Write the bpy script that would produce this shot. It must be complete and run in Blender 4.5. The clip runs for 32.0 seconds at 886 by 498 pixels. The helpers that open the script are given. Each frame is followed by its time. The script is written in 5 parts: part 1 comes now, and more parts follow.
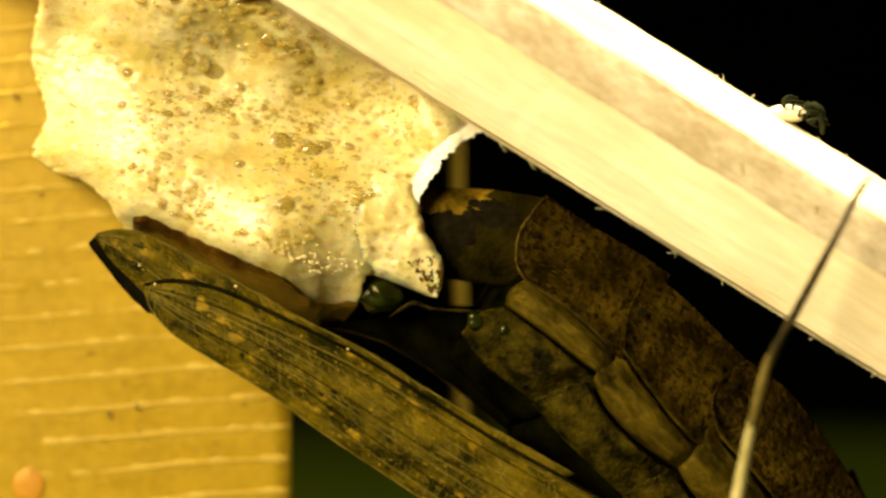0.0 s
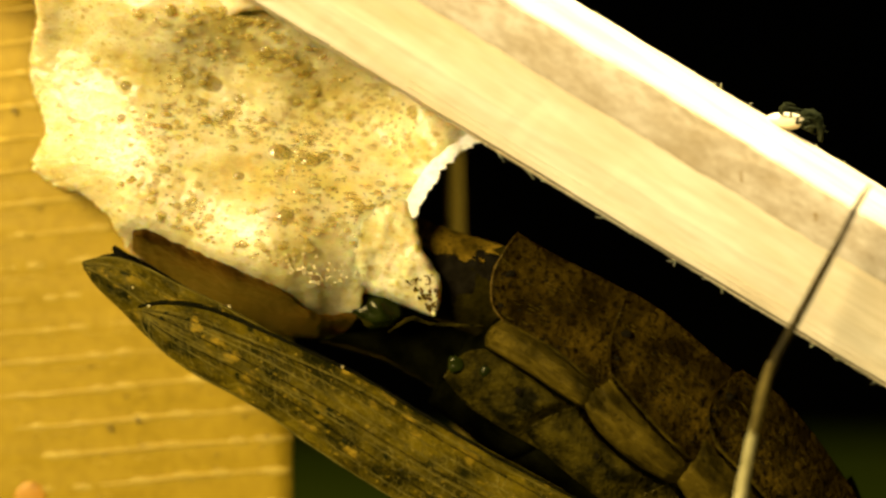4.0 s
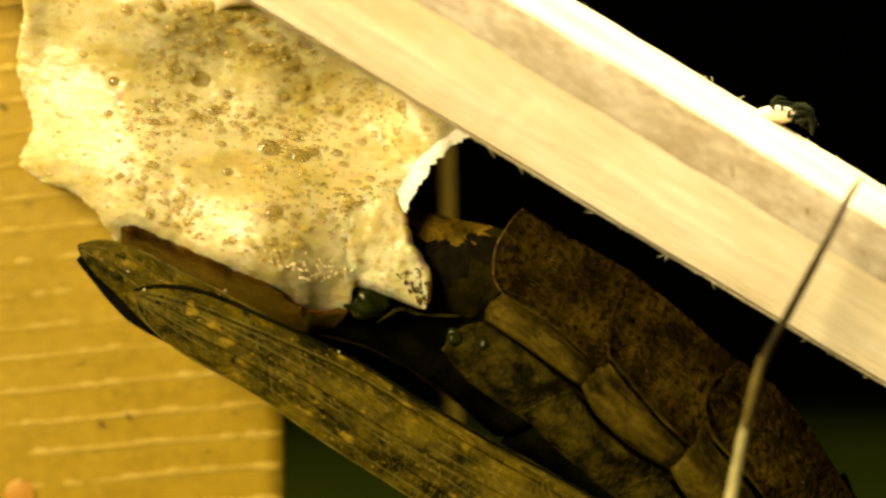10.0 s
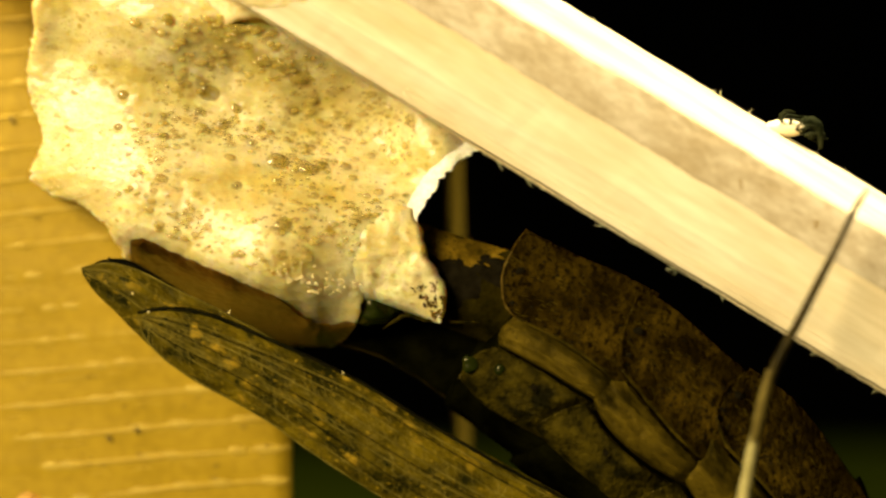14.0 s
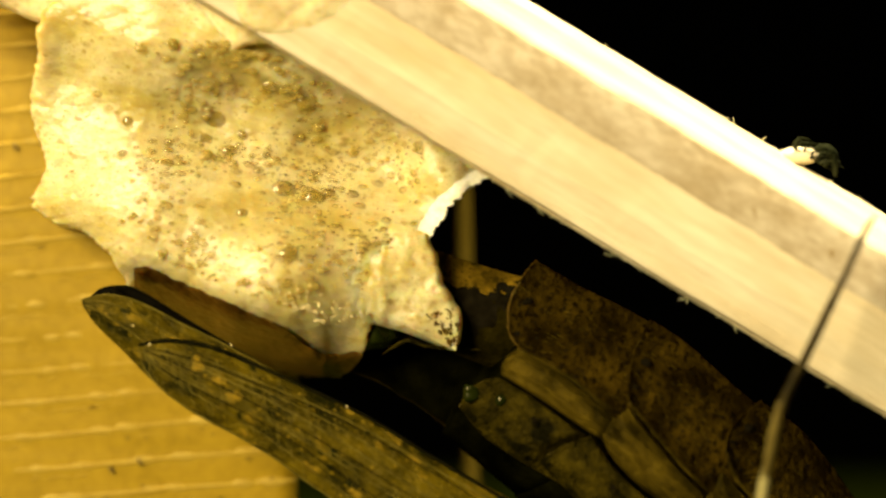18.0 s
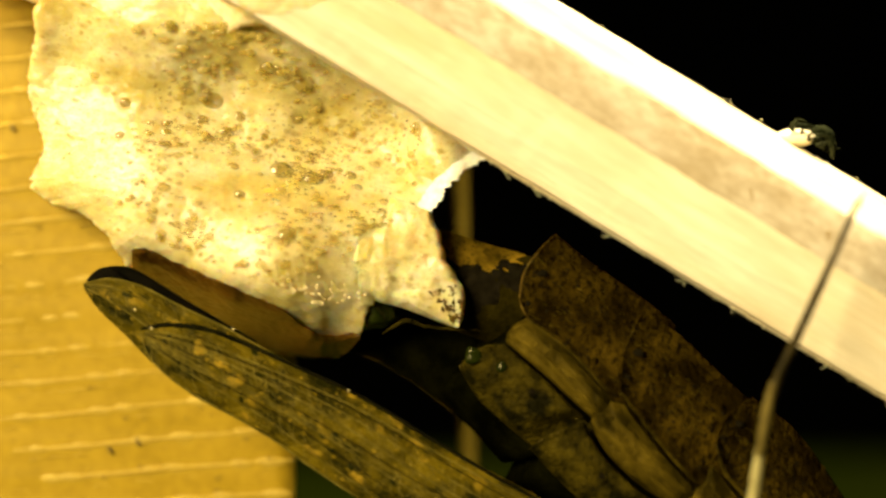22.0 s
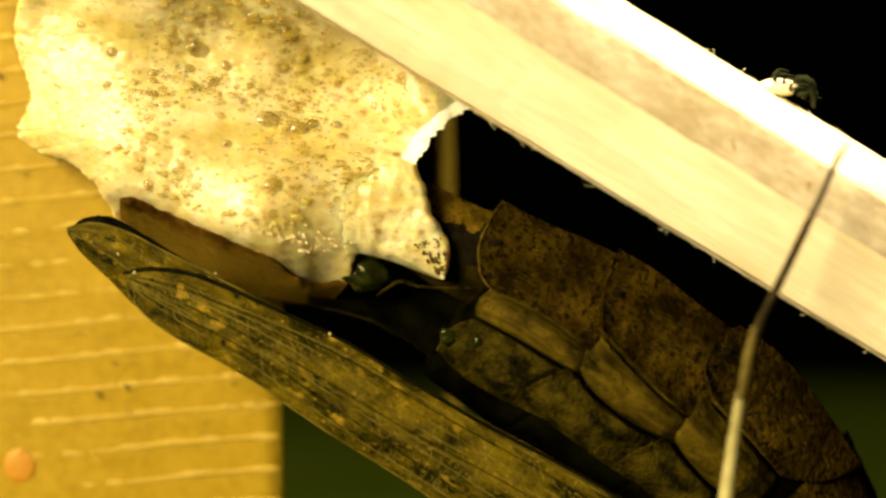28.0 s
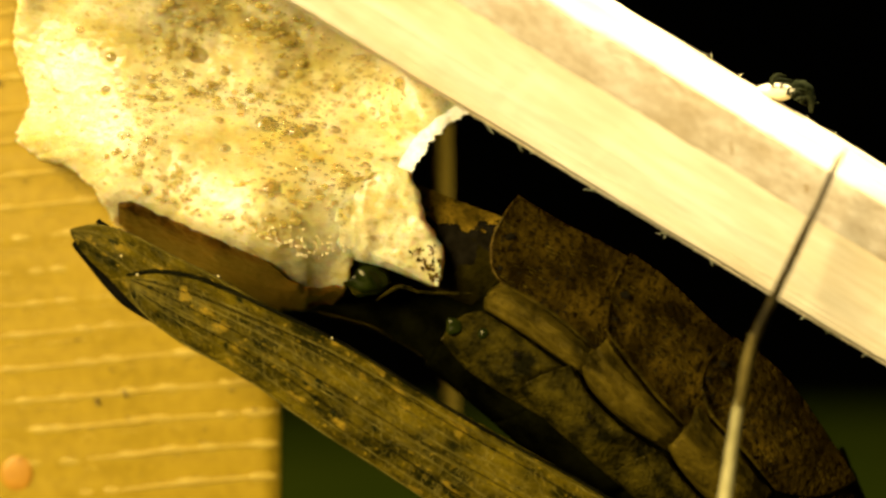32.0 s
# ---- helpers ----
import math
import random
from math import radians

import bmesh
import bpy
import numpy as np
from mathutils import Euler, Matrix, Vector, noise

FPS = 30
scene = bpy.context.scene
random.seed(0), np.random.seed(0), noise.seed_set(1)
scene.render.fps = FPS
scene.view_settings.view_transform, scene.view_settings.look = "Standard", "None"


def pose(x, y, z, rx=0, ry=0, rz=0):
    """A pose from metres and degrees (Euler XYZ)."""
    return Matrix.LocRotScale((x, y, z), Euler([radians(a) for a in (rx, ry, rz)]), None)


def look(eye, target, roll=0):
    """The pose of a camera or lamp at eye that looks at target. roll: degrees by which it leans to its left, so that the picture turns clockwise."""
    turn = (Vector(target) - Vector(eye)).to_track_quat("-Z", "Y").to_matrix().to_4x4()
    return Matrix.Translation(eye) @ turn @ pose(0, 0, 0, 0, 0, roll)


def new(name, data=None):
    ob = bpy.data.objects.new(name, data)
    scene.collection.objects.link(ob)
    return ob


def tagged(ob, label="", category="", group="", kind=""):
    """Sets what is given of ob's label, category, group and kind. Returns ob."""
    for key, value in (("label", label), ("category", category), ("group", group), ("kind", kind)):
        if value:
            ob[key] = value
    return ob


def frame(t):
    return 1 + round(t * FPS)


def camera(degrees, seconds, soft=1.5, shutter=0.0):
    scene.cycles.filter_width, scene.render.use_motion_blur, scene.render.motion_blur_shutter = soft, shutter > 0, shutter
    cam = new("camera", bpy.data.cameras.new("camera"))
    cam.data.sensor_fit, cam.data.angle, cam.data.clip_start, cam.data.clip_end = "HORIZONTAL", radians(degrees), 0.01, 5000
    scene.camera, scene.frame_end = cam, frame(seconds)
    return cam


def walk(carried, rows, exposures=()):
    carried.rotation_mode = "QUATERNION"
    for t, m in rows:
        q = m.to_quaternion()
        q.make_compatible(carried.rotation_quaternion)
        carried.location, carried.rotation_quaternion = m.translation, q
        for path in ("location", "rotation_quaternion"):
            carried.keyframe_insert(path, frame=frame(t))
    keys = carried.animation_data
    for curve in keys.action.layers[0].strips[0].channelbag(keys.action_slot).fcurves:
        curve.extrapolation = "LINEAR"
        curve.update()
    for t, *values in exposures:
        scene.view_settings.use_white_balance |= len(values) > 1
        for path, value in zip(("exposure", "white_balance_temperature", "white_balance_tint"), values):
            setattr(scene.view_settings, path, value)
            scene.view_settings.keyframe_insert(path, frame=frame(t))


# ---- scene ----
cam = camera(30, 32.0, soft=2.8)
cam.data.dof.use_dof = True
cam.data.dof.focus_distance = 0.1005
cam.data.dof.aperture_fstop = 16.0

# the hand-held path, a few millimetres of drift in front of the twig
PATH = [
    (0, pose(0.00042, -0.10003, 0.06010, 89.442, -0.526, 0.305)),
    (0.5, pose(0.00039, -0.09999, 0.06012, 89.498, -0.378, 0.303)),
    (1, pose(0.00037, -0.09999, 0.06014, 89.560, -0.283, 0.302)),
    (1.5, pose(0.00038, -0.10000, 0.06017, 89.603, -0.217, 0.308)),
    (2, pose(0.00039, -0.10004, 0.06019, 89.621, -0.165, 0.322)),
    (2.5, pose(0.00041, -0.10009, 0.06020, 89.634, -0.051, 0.316)),
    (3, pose(0.00042, -0.10012, 0.06019, 89.678, -0.030, 0.311)),
    (3.5, pose(0.00041, -0.10012, 0.06017, 89.726, -0.025, 0.289)),
    (5.5, pose(0.00033, -0.10002, 0.06010, 89.911, -0.015, 0.204)),
    (6, pose(0.00030, -0.09998, 0.06009, 89.952, -0.017, 0.159)),
    (6.5, pose(0.00027, -0.09994, 0.06009, 89.962, 0.021, 0.135)),
    (7, pose(0.00027, -0.09988, 0.06013, 89.968, -0.007, 0.119)),
    (7.5, pose(0.00030, -0.09982, 0.06020, 89.926, 0.027, 0.138)),
    (8, pose(0.00036, -0.09975, 0.06031, 89.886, -0.060, 0.157)),
    (8.5, pose(0.00042, -0.09970, 0.06044, 89.799, 0.008, 0.135)),
    (9, pose(0.00049, -0.09966, 0.06058, 89.634, 0.063, 0.104)),
    (9.5, pose(0.00054, -0.09964, 0.06070, 89.432, 0.126, 0.068)),
    (10, pose(0.00058, -0.09965, 0.06080, 89.239, 0.200, 0.037)),
    (10.5, pose(0.00060, -0.09967, 0.06085, 89.078, 0.191, 0.035)),
    (11, pose(0.00062, -0.09970, 0.06086, 88.986, 0.261, 0.052)),
    (11.5, pose(0.00063, -0.09973, 0.06082, 89.000, 0.213, 0.099)),
    (12, pose(0.00066, -0.09976, 0.06074, 89.107, 0.209, 0.165)),
    (12.5, pose(0.00069, -0.09978, 0.06064, 89.327, 0.168, 0.232)),
    (13, pose(0.00073, -0.09978, 0.06053, 89.546, 0.194, 0.321)),
    (13.5, pose(0.00075, -0.09976, 0.06041, 89.776, 0.149, 0.385)),
    (14, pose(0.00074, -0.09967, 0.06032, 89.981, 0.158, 0.427)),
    (14.5, pose(0.00070, -0.09951, 0.06026, 90.169, 0.134, 0.460)),
    (16.5, pose(0.00057, -0.09869, 0.06013, 90.896, 0.110, 0.537)),
    (17, pose(0.00057, -0.09846, 0.06009, 91.044, 0.119, 0.567)),
    (17.5, pose(0.00060, -0.09824, 0.06001, 91.149, 0.048, 0.615)),
    (18, pose(0.00063, -0.09807, 0.05993, 91.207, 0.027, 0.663)),
    (18.5, pose(0.00064, -0.09794, 0.05987, 91.259, -0.015, 0.680)),
    (19, pose(0.00064, -0.09786, 0.05985, 91.327, 0.068, 0.693)),
    (19.5, pose(0.00063, -0.09783, 0.05987, 91.398, 0.079, 0.689)),
    (20, pose(0.00061, -0.09784, 0.05994, 91.400, 0.138, 0.682)),
    (20.5, pose(0.00060, -0.09789, 0.06005, 91.226, 0.060, 0.658)),
    (21, pose(0.00059, -0.09798, 0.06017, 90.923, 0.051, 0.620)),
    (21.5, pose(0.00059, -0.09811, 0.06028, 90.596, 0.052, 0.587)),
    (22, pose(0.00058, -0.09826, 0.06037, 90.310, 0.039, 0.545)),
    (22.5, pose(0.00058, -0.09842, 0.06043, 90.069, 0.073, 0.496)),
    (23, pose(0.00056, -0.09859, 0.06048, 89.861, 0.046, 0.423)),
    (23.5, pose(0.00055, -0.09873, 0.06053, 89.662, 0.065, 0.344)),
    (24, pose(0.00053, -0.09886, 0.06057, 89.481, 0.091, 0.265)),
    (24.5, pose(0.00052, -0.09895, 0.06062, 89.301, 0.100, 0.186)),
    (25, pose(0.00051, -0.09902, 0.06071, 89.108, 0.226, 0.126)),
    (25.5, pose(0.00050, -0.09906, 0.06085, 88.900, 0.165, 0.088)),
    (27.5, pose(0.00047, -0.09927, 0.06148, 88.032, 0.124, -0.023)),
    (28, pose(0.00048, -0.09933, 0.06157, 87.846, 0.046, -0.024)),
    (28.5, pose(0.00051, -0.09941, 0.06153, 87.756, 0.084, -0.001)),
    (29, pose(0.00055, -0.09948, 0.06139, 87.750, 0.077, 0.036)),
    (29.5, pose(0.00058, -0.09952, 0.06121, 87.804, 0.106, 0.065)),
    (30, pose(0.00059, -0.09955, 0.06103, 87.905, 0.064, 0.065)),
    (30.5, pose(0.00059, -0.09954, 0.06084, 88.042, 0.056, 0.043)),
    (31, pose(0.00056, -0.09951, 0.06065, 88.232, 0.046, -0.004)),
    (31.5, pose(0.00052, -0.09946, 0.06046, 88.469, 0.060, -0.043)),
    (32, pose(0.00048, -0.09940, 0.06025, 88.758, 0.051, -0.086)),
]
walk(cam, PATH, exposures=[(0, 0.02), (3.5, -0.12), (6, -0.24), (10, -0.22), (14.5, -0.20), (18, -0.28), (20, -0.18), (21.5, -0.02), (23, 0.05), (25.5, 0.02), (28, 0.04), (32, 0.02)])

# ---- light ----
world = bpy.data.worlds.new("world")
scene.world = world
world.use_nodes = True
world.node_tree.nodes["Background"].inputs[0].default_value = (1.0, 0.8, 0.5, 1)
world.node_tree.nodes["Background"].inputs[1].default_value = 0.004


def area_lamp(name, eye, target, size, watts, colour):
    data = bpy.data.lights.new(name, "AREA")
    data.shape, data.size, data.energy, data.color = "DISK", size, watts, colour
    ob = new(name, data)
    ob.matrix_world = look(eye, target)
    return ob


H = 0.06
area_lamp("desk_lamp_light", (-0.205, -0.275, H + 0.122), (0.0, 0.0, H), 0.17, 4.2, (1.0, 0.85, 0.545))
area_lamp("top_lamp_light", (0.03, -0.008, H + 0.30), (0.01, 0.0, H), 0.03, 6.0, (1.0, 0.86, 0.58))

# ---- materials ----


def material(name, dark, light, scale, rough=0.6, bump=0.3, depth=0.00008, fine=6.0, low=0.35, high=0.65,
             sub=0.0, coat=0.0, trans=0.0, stretch=(1, 1, 1), net=None, third=None, cells=0.0, spec=0.5, turn=0.0, froth=None, width=0.026, cover=(0.53, 0.63), warp=0.5):
    """Two tones by coarse noise, a third by finer noise, relief by fine noise or cells. scale: patches per millimetre."""
    mat = bpy.data.materials.new(name)
    mat.use_nodes = True
    nt = mat.node_tree
    N, L = nt.nodes, nt.links
    bsdf = N["Principled BSDF"]
    coord = N.new("ShaderNodeTexCoord")
    mapping = N.new("ShaderNodeMapping")
    mapping.vector_type = "TEXTURE"
    mapping.inputs["Rotation"].default_value = (0, radians(turn), 0)
    mapping.inputs["Scale"].default_value = [0.001 / s for s in stretch]
    L.new(coord.outputs["Object"], mapping.inputs["Vector"])

    def noise_tex(s, detail=4.0, rough_=0.6):
        n = N.new("ShaderNodeTexNoise")
        n.inputs["Scale"].default_value = s
        n.inputs["Detail"].default_value = detail
        n.inputs["Roughness"].default_value = rough_
        L.new(mapping.outputs["Vector"], n.inputs["Vector"])
        return n

    def ramp(src, a, b, ca, cb):
        r = N.new("ShaderNodeValToRGB")
        r.color_ramp.elements[0].position, r.color_ramp.elements[1].position = a, b
        r.color_ramp.elements[0].color, r.color_ramp.elements[1].color = (*ca, 1), (*cb, 1)
        L.new(src, r.inputs[0])
        return r

    def blend(fac, a, b, mode="MIX"):
        m = N.new("ShaderNodeMix")
        m.data_type, m.blend_type = "RGBA", mode
        if isinstance(fac, float):
            m.inputs["Factor"].default_value = fac
        else:
            L.new(fac, m.inputs["Factor"])
        L.new(a, m.inputs["A"])
        L.new(b, m.inputs["B"])
        return m.outputs["Result"]

    big = noise_tex(scale)
    colour = ramp(big.outputs["Fac"], low, high, dark, light).outputs["Color"]
    small = noise_tex(scale * fine, 3.0)
    if third:
        mask = ramp(small.outputs["Fac"], cover[0], cover[1], (0, 0, 0), (1, 1, 1))
        tone = N.new("ShaderNodeRGB")
        tone.outputs[0].default_value = (*third, 1)
        colour = blend(mask.outputs["Color"], colour, tone.outputs[0])
    else:
        shade = ramp(small.outputs["Fac"], 0.3, 0.7, (0.82, 0.8, 0.76), (1, 1, 1))
        colour = blend(1.0, colour, shade.outputs["Color"], "MULTIPLY")
    relief = small.outputs["Fac"]
    if net:
        lines = N.new("ShaderNodeTexVoronoi")
        lines.feature = "DISTANCE_TO_EDGE"
        lines.inputs["Scale"].default_value = net[0]
        L.new(mapping.outputs["Vector"], lines.inputs["Vector"])
        thin = ramp(lines.outputs["Distance"], 0.004, width, (1, 1, 1), (0, 0, 0))
        pale = N.new("ShaderNodeRGB")
        pale.outputs[0].default_value = (*net[1], 1)
        patchy = N.new("ShaderNodeMath")
        patchy.operation = "MULTIPLY"
        L.new(thin.outputs["Color"], patchy.inputs[0])
        L.new(big.outputs["Fac"], patchy.inputs[1])
        colour = blend(patchy.outputs[0], colour, pale.outputs[0])
    if cells:
        vor = N.new("ShaderNodeTexVoronoi")
        vor.inputs["Scale"].default_value = cells
        L.new(mapping.outputs["Vector"], vor.inputs["Vector"])
        relief = vor.outputs["Distance"]
        tint = ramp(relief, 0.0, 0.55, (0.86, 0.8, 0.66), (1, 1, 1))
        colour = blend(1.0, colour, tint.outputs["Color"], "MULTIPLY")
    if froth:
        # small bubbles of two sizes, some of them clear and so darker
        for size, keep, tone in froth:
            vor = N.new("ShaderNodeTexVoronoi")
            vor.inputs["Scale"].default_value = size
            sway = noise_tex(size * 1.1, 2.0)
            bent = N.new("ShaderNodeVectorMath")
            bent.operation = "MULTIPLY_ADD"
            bent.inputs[1].default_value = [warp / size] * 3
            L.new(sway.outputs["Color"], bent.inputs[0])
            L.new(mapping.outputs["Vector"], bent.inputs[2])
            L.new(bent.outputs[0], vor.inputs["Vector"])
            inside = ramp(vor.outputs["Distance"], 0.24, 0.46, (1, 1, 1), (0, 0, 0))
            part_of = N.new("ShaderNodeSeparateColor")
            L.new(vor.outputs["Color"], part_of.inputs[0])
            chosen = ramp(part_of.outputs[0], 1 - keep, 1 - keep + 0.25, (0, 0, 0), (1, 1, 1))
            both = N.new("ShaderNodeMath")
            both.operation = "MULTIPLY"
            L.new(inside.outputs["Color"], both.inputs[0])
            L.new(chosen.outputs["Color"], both.inputs[1])
            clear = N.new("ShaderNodeRGB")
            clear.outputs[0].default_value = (*tone, 1)
            colour = blend(both.outputs[0], colour, clear.outputs[0])
            add = N.new("ShaderNodeMath")
            add.operation = "MULTIPLY_ADD"
            L.new(vor.outputs["Distance"], add.inputs[0])
            add.inputs[1].default_value = -2.0 / size
            L.new(relief, add.inputs[2])
            relief = add.outputs[0]
    L.new(colour, bsdf.inputs["Base Color"])
    bsdf.inputs["Specular Tint"].default_value = (1.0, 0.84, 0.42, 1)
    bsdf.inputs["Roughness"].default_value = rough
    bsdf.inputs["Specular IOR Level"].default_value = spec
    bsdf.inputs["Coat Weight"].default_value = coat
    bsdf.inputs["Coat Roughness"].default_value = 0.15
    if sub:
        bsdf.inputs["Subsurface Weight"].default_value = sub
        bsdf.inputs["Subsurface Radius"].default_value = (1.0, 0.60, 0.16)
        bsdf.inputs["Subsurface Scale"].default_value = 0.0013
    if trans:
        bsdf.inputs["Transmission Weight"].default_value = trans
    b = N.new("ShaderNodeBump")
    b.inputs["Strength"].default_value, b.inputs["Distance"].default_value = bump, depth
    L.new(relief, b.inputs["Height"])
    L.new(b.outputs["Normal"], bsdf.inputs["Normal"])
    return mat


FOAM = material("foam", (0.49, 0.375, 0.090), (0.74, 0.645, 0.345), 0.30, 0.34, 0.6, 0.00007, 5.0, sub=0.95, spec=0.4, stretch=(0.66, 1, 1), turn=10.0,
                froth=((1.7, 0.16, (0.30, 0.20, 0.035)), (3.2, 0.26, (0.34, 0.24, 0.05)), (6.5, 0.38, (0.42, 0.32, 0.085)), (13.0, 0.45, (0.50, 0.40, 0.13))))
FOAM.node_tree.nodes["Principled BSDF"].inputs["Specular Tint"].default_value = (1, 1, 1, 1)
OLD_FOAM = material("old_foam", (0.72, 0.55, 0.24), (0.84, 0.70, 0.38), 0.2, 0.7, 0.4, 0.0001, 5.0, sub=0.4, cells=2.0)
# amber foam with the shade under the brow in its colour
SHADED_FOAM = material("shaded_foam", (0.024, 0.0090, 0.0005), (0.088, 0.038, 0.0028), 0.35, 0.3, 0.5, 0.00008, 5.0, sub=0.5, spec=0.3,
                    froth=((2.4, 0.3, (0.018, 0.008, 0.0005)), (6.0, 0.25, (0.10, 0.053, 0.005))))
# paler copy of the foam, with lamp light in its colour
LIT_FOAM = material("lit_foam", (0.8, 0.72, 0.5), (0.9, 0.85, 0.68), 0.8, 0.5, 0.6, 0.00012, 4.0, sub=0.2)
BUBBLE = material("bubble", (0.19, 0.125, 0.010), (0.29, 0.20, 0.025), 0.8, 0.08, 0.05, 0.00002, 3.0, coat=0.6)
BUBBLE.node_tree.nodes["Principled BSDF"].inputs["Alpha"].default_value = 0.55
FINE = material("fine_bubble", (0.38, 0.26, 0.030), (0.52, 0.385, 0.07), 0.8, 0.1, 0.05, 0.00002, 3.0, coat=0.3)
FINE.node_tree.nodes["Principled BSDF"].inputs["Alpha"].default_value = 0.42
PEARL = material("pearl", (0.56, 0.43, 0.16), (0.68, 0.55, 0.26), 0.8, 0.25, 0.05, 0.00002, 3.0, coat=0.2)
WOOD = material("wood", (0.58, 0.44, 0.22), (0.75, 0.645, 0.415), 0.35, 0.6, 0.3, 0.00006, 5.0, stretch=(0.12, 1, 1), turn=31.2)
BARK = material("bark", (0.38, 0.29, 0.16), (0.52, 0.43, 0.28), 0.6, 0.8, 0.5, 0.0001, 4.0, stretch=(0.5, 1, 1), turn=31.2)
KNOT = material("knot", (0.25, 0.165, 0.06), (0.34, 0.25, 0.12), 1.5, 0.8)
FIBRE = material("fibre", (0.45, 0.45, 0.2), (0.75, 0.72, 0.45), 1.0, 0.7)
MOSS = material("moss", (0.003, 0.005, 0.001), (0.02, 0.022, 0.008), 1.5, 0.9, spec=0.05)
PANEL = material("panel", (0.265, 0.165, 0.0065), (0.31, 0.195, 0.010), 0.15, 0.42, 0.25, 0.00005, 8.0, spec=0.2)
RIB = material("rib", (0.32, 0.205, 0.016), (0.38, 0.26, 0.034), 0.25, 0.45, 0.3, 0.00004, 6.0, spec=0.25)
SPECK = material("speck", (0.03, 0.02, 0.01), (0.08, 0.05, 0.02), 3.0, 0.8)
ORANGE = material("orange_spot", (0.36, 0.15, 0.006), (0.40, 0.18, 0.01), 0.3, 0.5)
STEM = material("stem_wood", (0.11, 0.075, 0.006), (0.19, 0.13, 0.012), 0.4, 0.7, 0.4, 0.0001, 4.0, stretch=(1, 1, 0.1), spec=0.1)
WING = material("wing", (0.0075, 0.0070, 0.0002), (0.098, 0.067, 0.0018), 0.5, 0.5, 0.9, 0.00010, 5.0,
                low=0.38, high=0.64, spec=0.06, net=(2.0, (0.13, 0.094, 0.012)), stretch=(0.6, 1, 1), turn=32.0, width=0.03, warp=1.6,
                froth=((1.1, 0.36, (0.21, 0.128, 0.0075)), (2.0, 0.34, (0.0050, 0.0060, 0.0002)), (4.5, 0.3, (0.155, 0.098, 0.005))))
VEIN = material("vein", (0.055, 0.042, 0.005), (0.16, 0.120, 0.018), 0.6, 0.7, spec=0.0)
# for dark veins, and for shade painted beside veins and in the fold
DARK_VEIN_SHADE = material("dark_vein_shade", (0.003, 0.003, 0.001), (0.008, 0.007, 0.002), 0.6, 0.7, spec=0.0)
HIND = material("hind_wing", (0.002, 0.002, 0.001), (0.005, 0.004, 0.002), 0.5, 0.9, spec=0.0)
TERGITE = material("tergite", (0.0055, 0.0031, 0.0002), (0.041, 0.0240, 0.0016), 0.38, 0.6, 1.0, 0.00014, 7.0, low=0.36, high=0.66,
                   froth=((2.2, 0.20, (0.0045, 0.0026, 0.0002)), (5.0, 0.15, (0.006, 0.0034, 0.0002))),
                   third=(0.0042, 0.0023, 0.0002), spec=0.0, net=(1.3, (0.005, 0.003, 0.0003)), turn=35.0)
PLEURITE = material("pleurite", (0.013, 0.0090, 0.0004), (0.076, 0.050, 0.0034), 0.6, 0.5, 1.0, 0.00030, 4.0, spec=0.03, stretch=(0.45, 1, 1), turn=38.0)
STERNITE = material("sternite", (0.0036, 0.0031, 0.0001), (0.046, 0.0325, 0.0017), 0.6, 0.5, 1.0, 0.00030, 5.0, spec=0.03, low=0.38, high=0.66)
RIM = material("rim", (0.03, 0.017, 0.002), (0.11, 0.066, 0.010), 2.0, 0.7, 0.6, 0.00006, spec=0.0)
TIP = material("tip_plate", (0.003, 0.0025, 0.0002), (0.017, 0.0125, 0.001), 0.4, 0.6, 0.8, 0.00008, 7.0, cells=3.0, spec=0.0)
BRONZE = material("bronze", (0.040, 0.024, 0.0014), (0.155, 0.092, 0.006), 0.5, 0.6, 0.8, 0.00008, 6.0, spec=0.0, warp=1.2,
                  froth=((1.6, 0.45, (0.012, 0.0085, 0.0005)), (4.0, 0.35, (0.020, 0.013, 0.001))))
GREEN = material("green_valve", (0.003, 0.0046, 0.0002), (0.0105, 0.0140, 0.0009), 0.6, 0.25, 0.6, 0.00012, 3.0, spec=0.2)
# near-black colour holds the shade of seams and belly underside
SHADED_MEMBRANE = material("shaded_membrane", (0.0006, 0.0006, 0.0001), (0.0032, 0.0030, 0.0004), 0.5, 0.8, 0.8, 0.0001, 5.0, spec=0.0)
LEG_DARK = material("leg_dark", (0.006, 0.004, 0.0005), (0.030, 0.020, 0.0025), 0.5, 0.5, 0.4, 0.00005, 5.0, spec=0.1)
LEG_MID = material("leg_mid", (0.04, 0.028, 0.005), (0.10, 0.073, 0.014), 0.5, 0.6, 0.4, 0.00005, 5.0, spec=0.1)
LEG_PALE = material("leg_pale", (0.17, 0.14, 0.04), (0.34, 0.29, 0.11), 0.4, 0.5, 0.3, 0.00005, 5.0)
SPOT = material("spiracle", (0.004, 0.003, 0.001), (0.009, 0.007, 0.003), 2.0, 0.9, spec=0.0)
MAT = material("green_mat", (0.0090, 0.0135, 0.0007), (0.0135, 0.0180, 0.001), 0.02, 1.0, 0.3, 0.0002, 20.0, spec=0.0)
# near-black stands in for the room's lack of light
WALL = material("unlit_black", (0.012, 0.012, 0.010), (0.018, 0.018, 0.013), 0.005, 1.0, spec=0.0)

# ---- building helpers: u right, v up in millimetres on the plane of the foam, d millimetres behind it ----


def spot(u, v, d):
    k = 1 + d / 100
    return Vector((u * k / 1000, d / 1000, H + v * k / 1000))


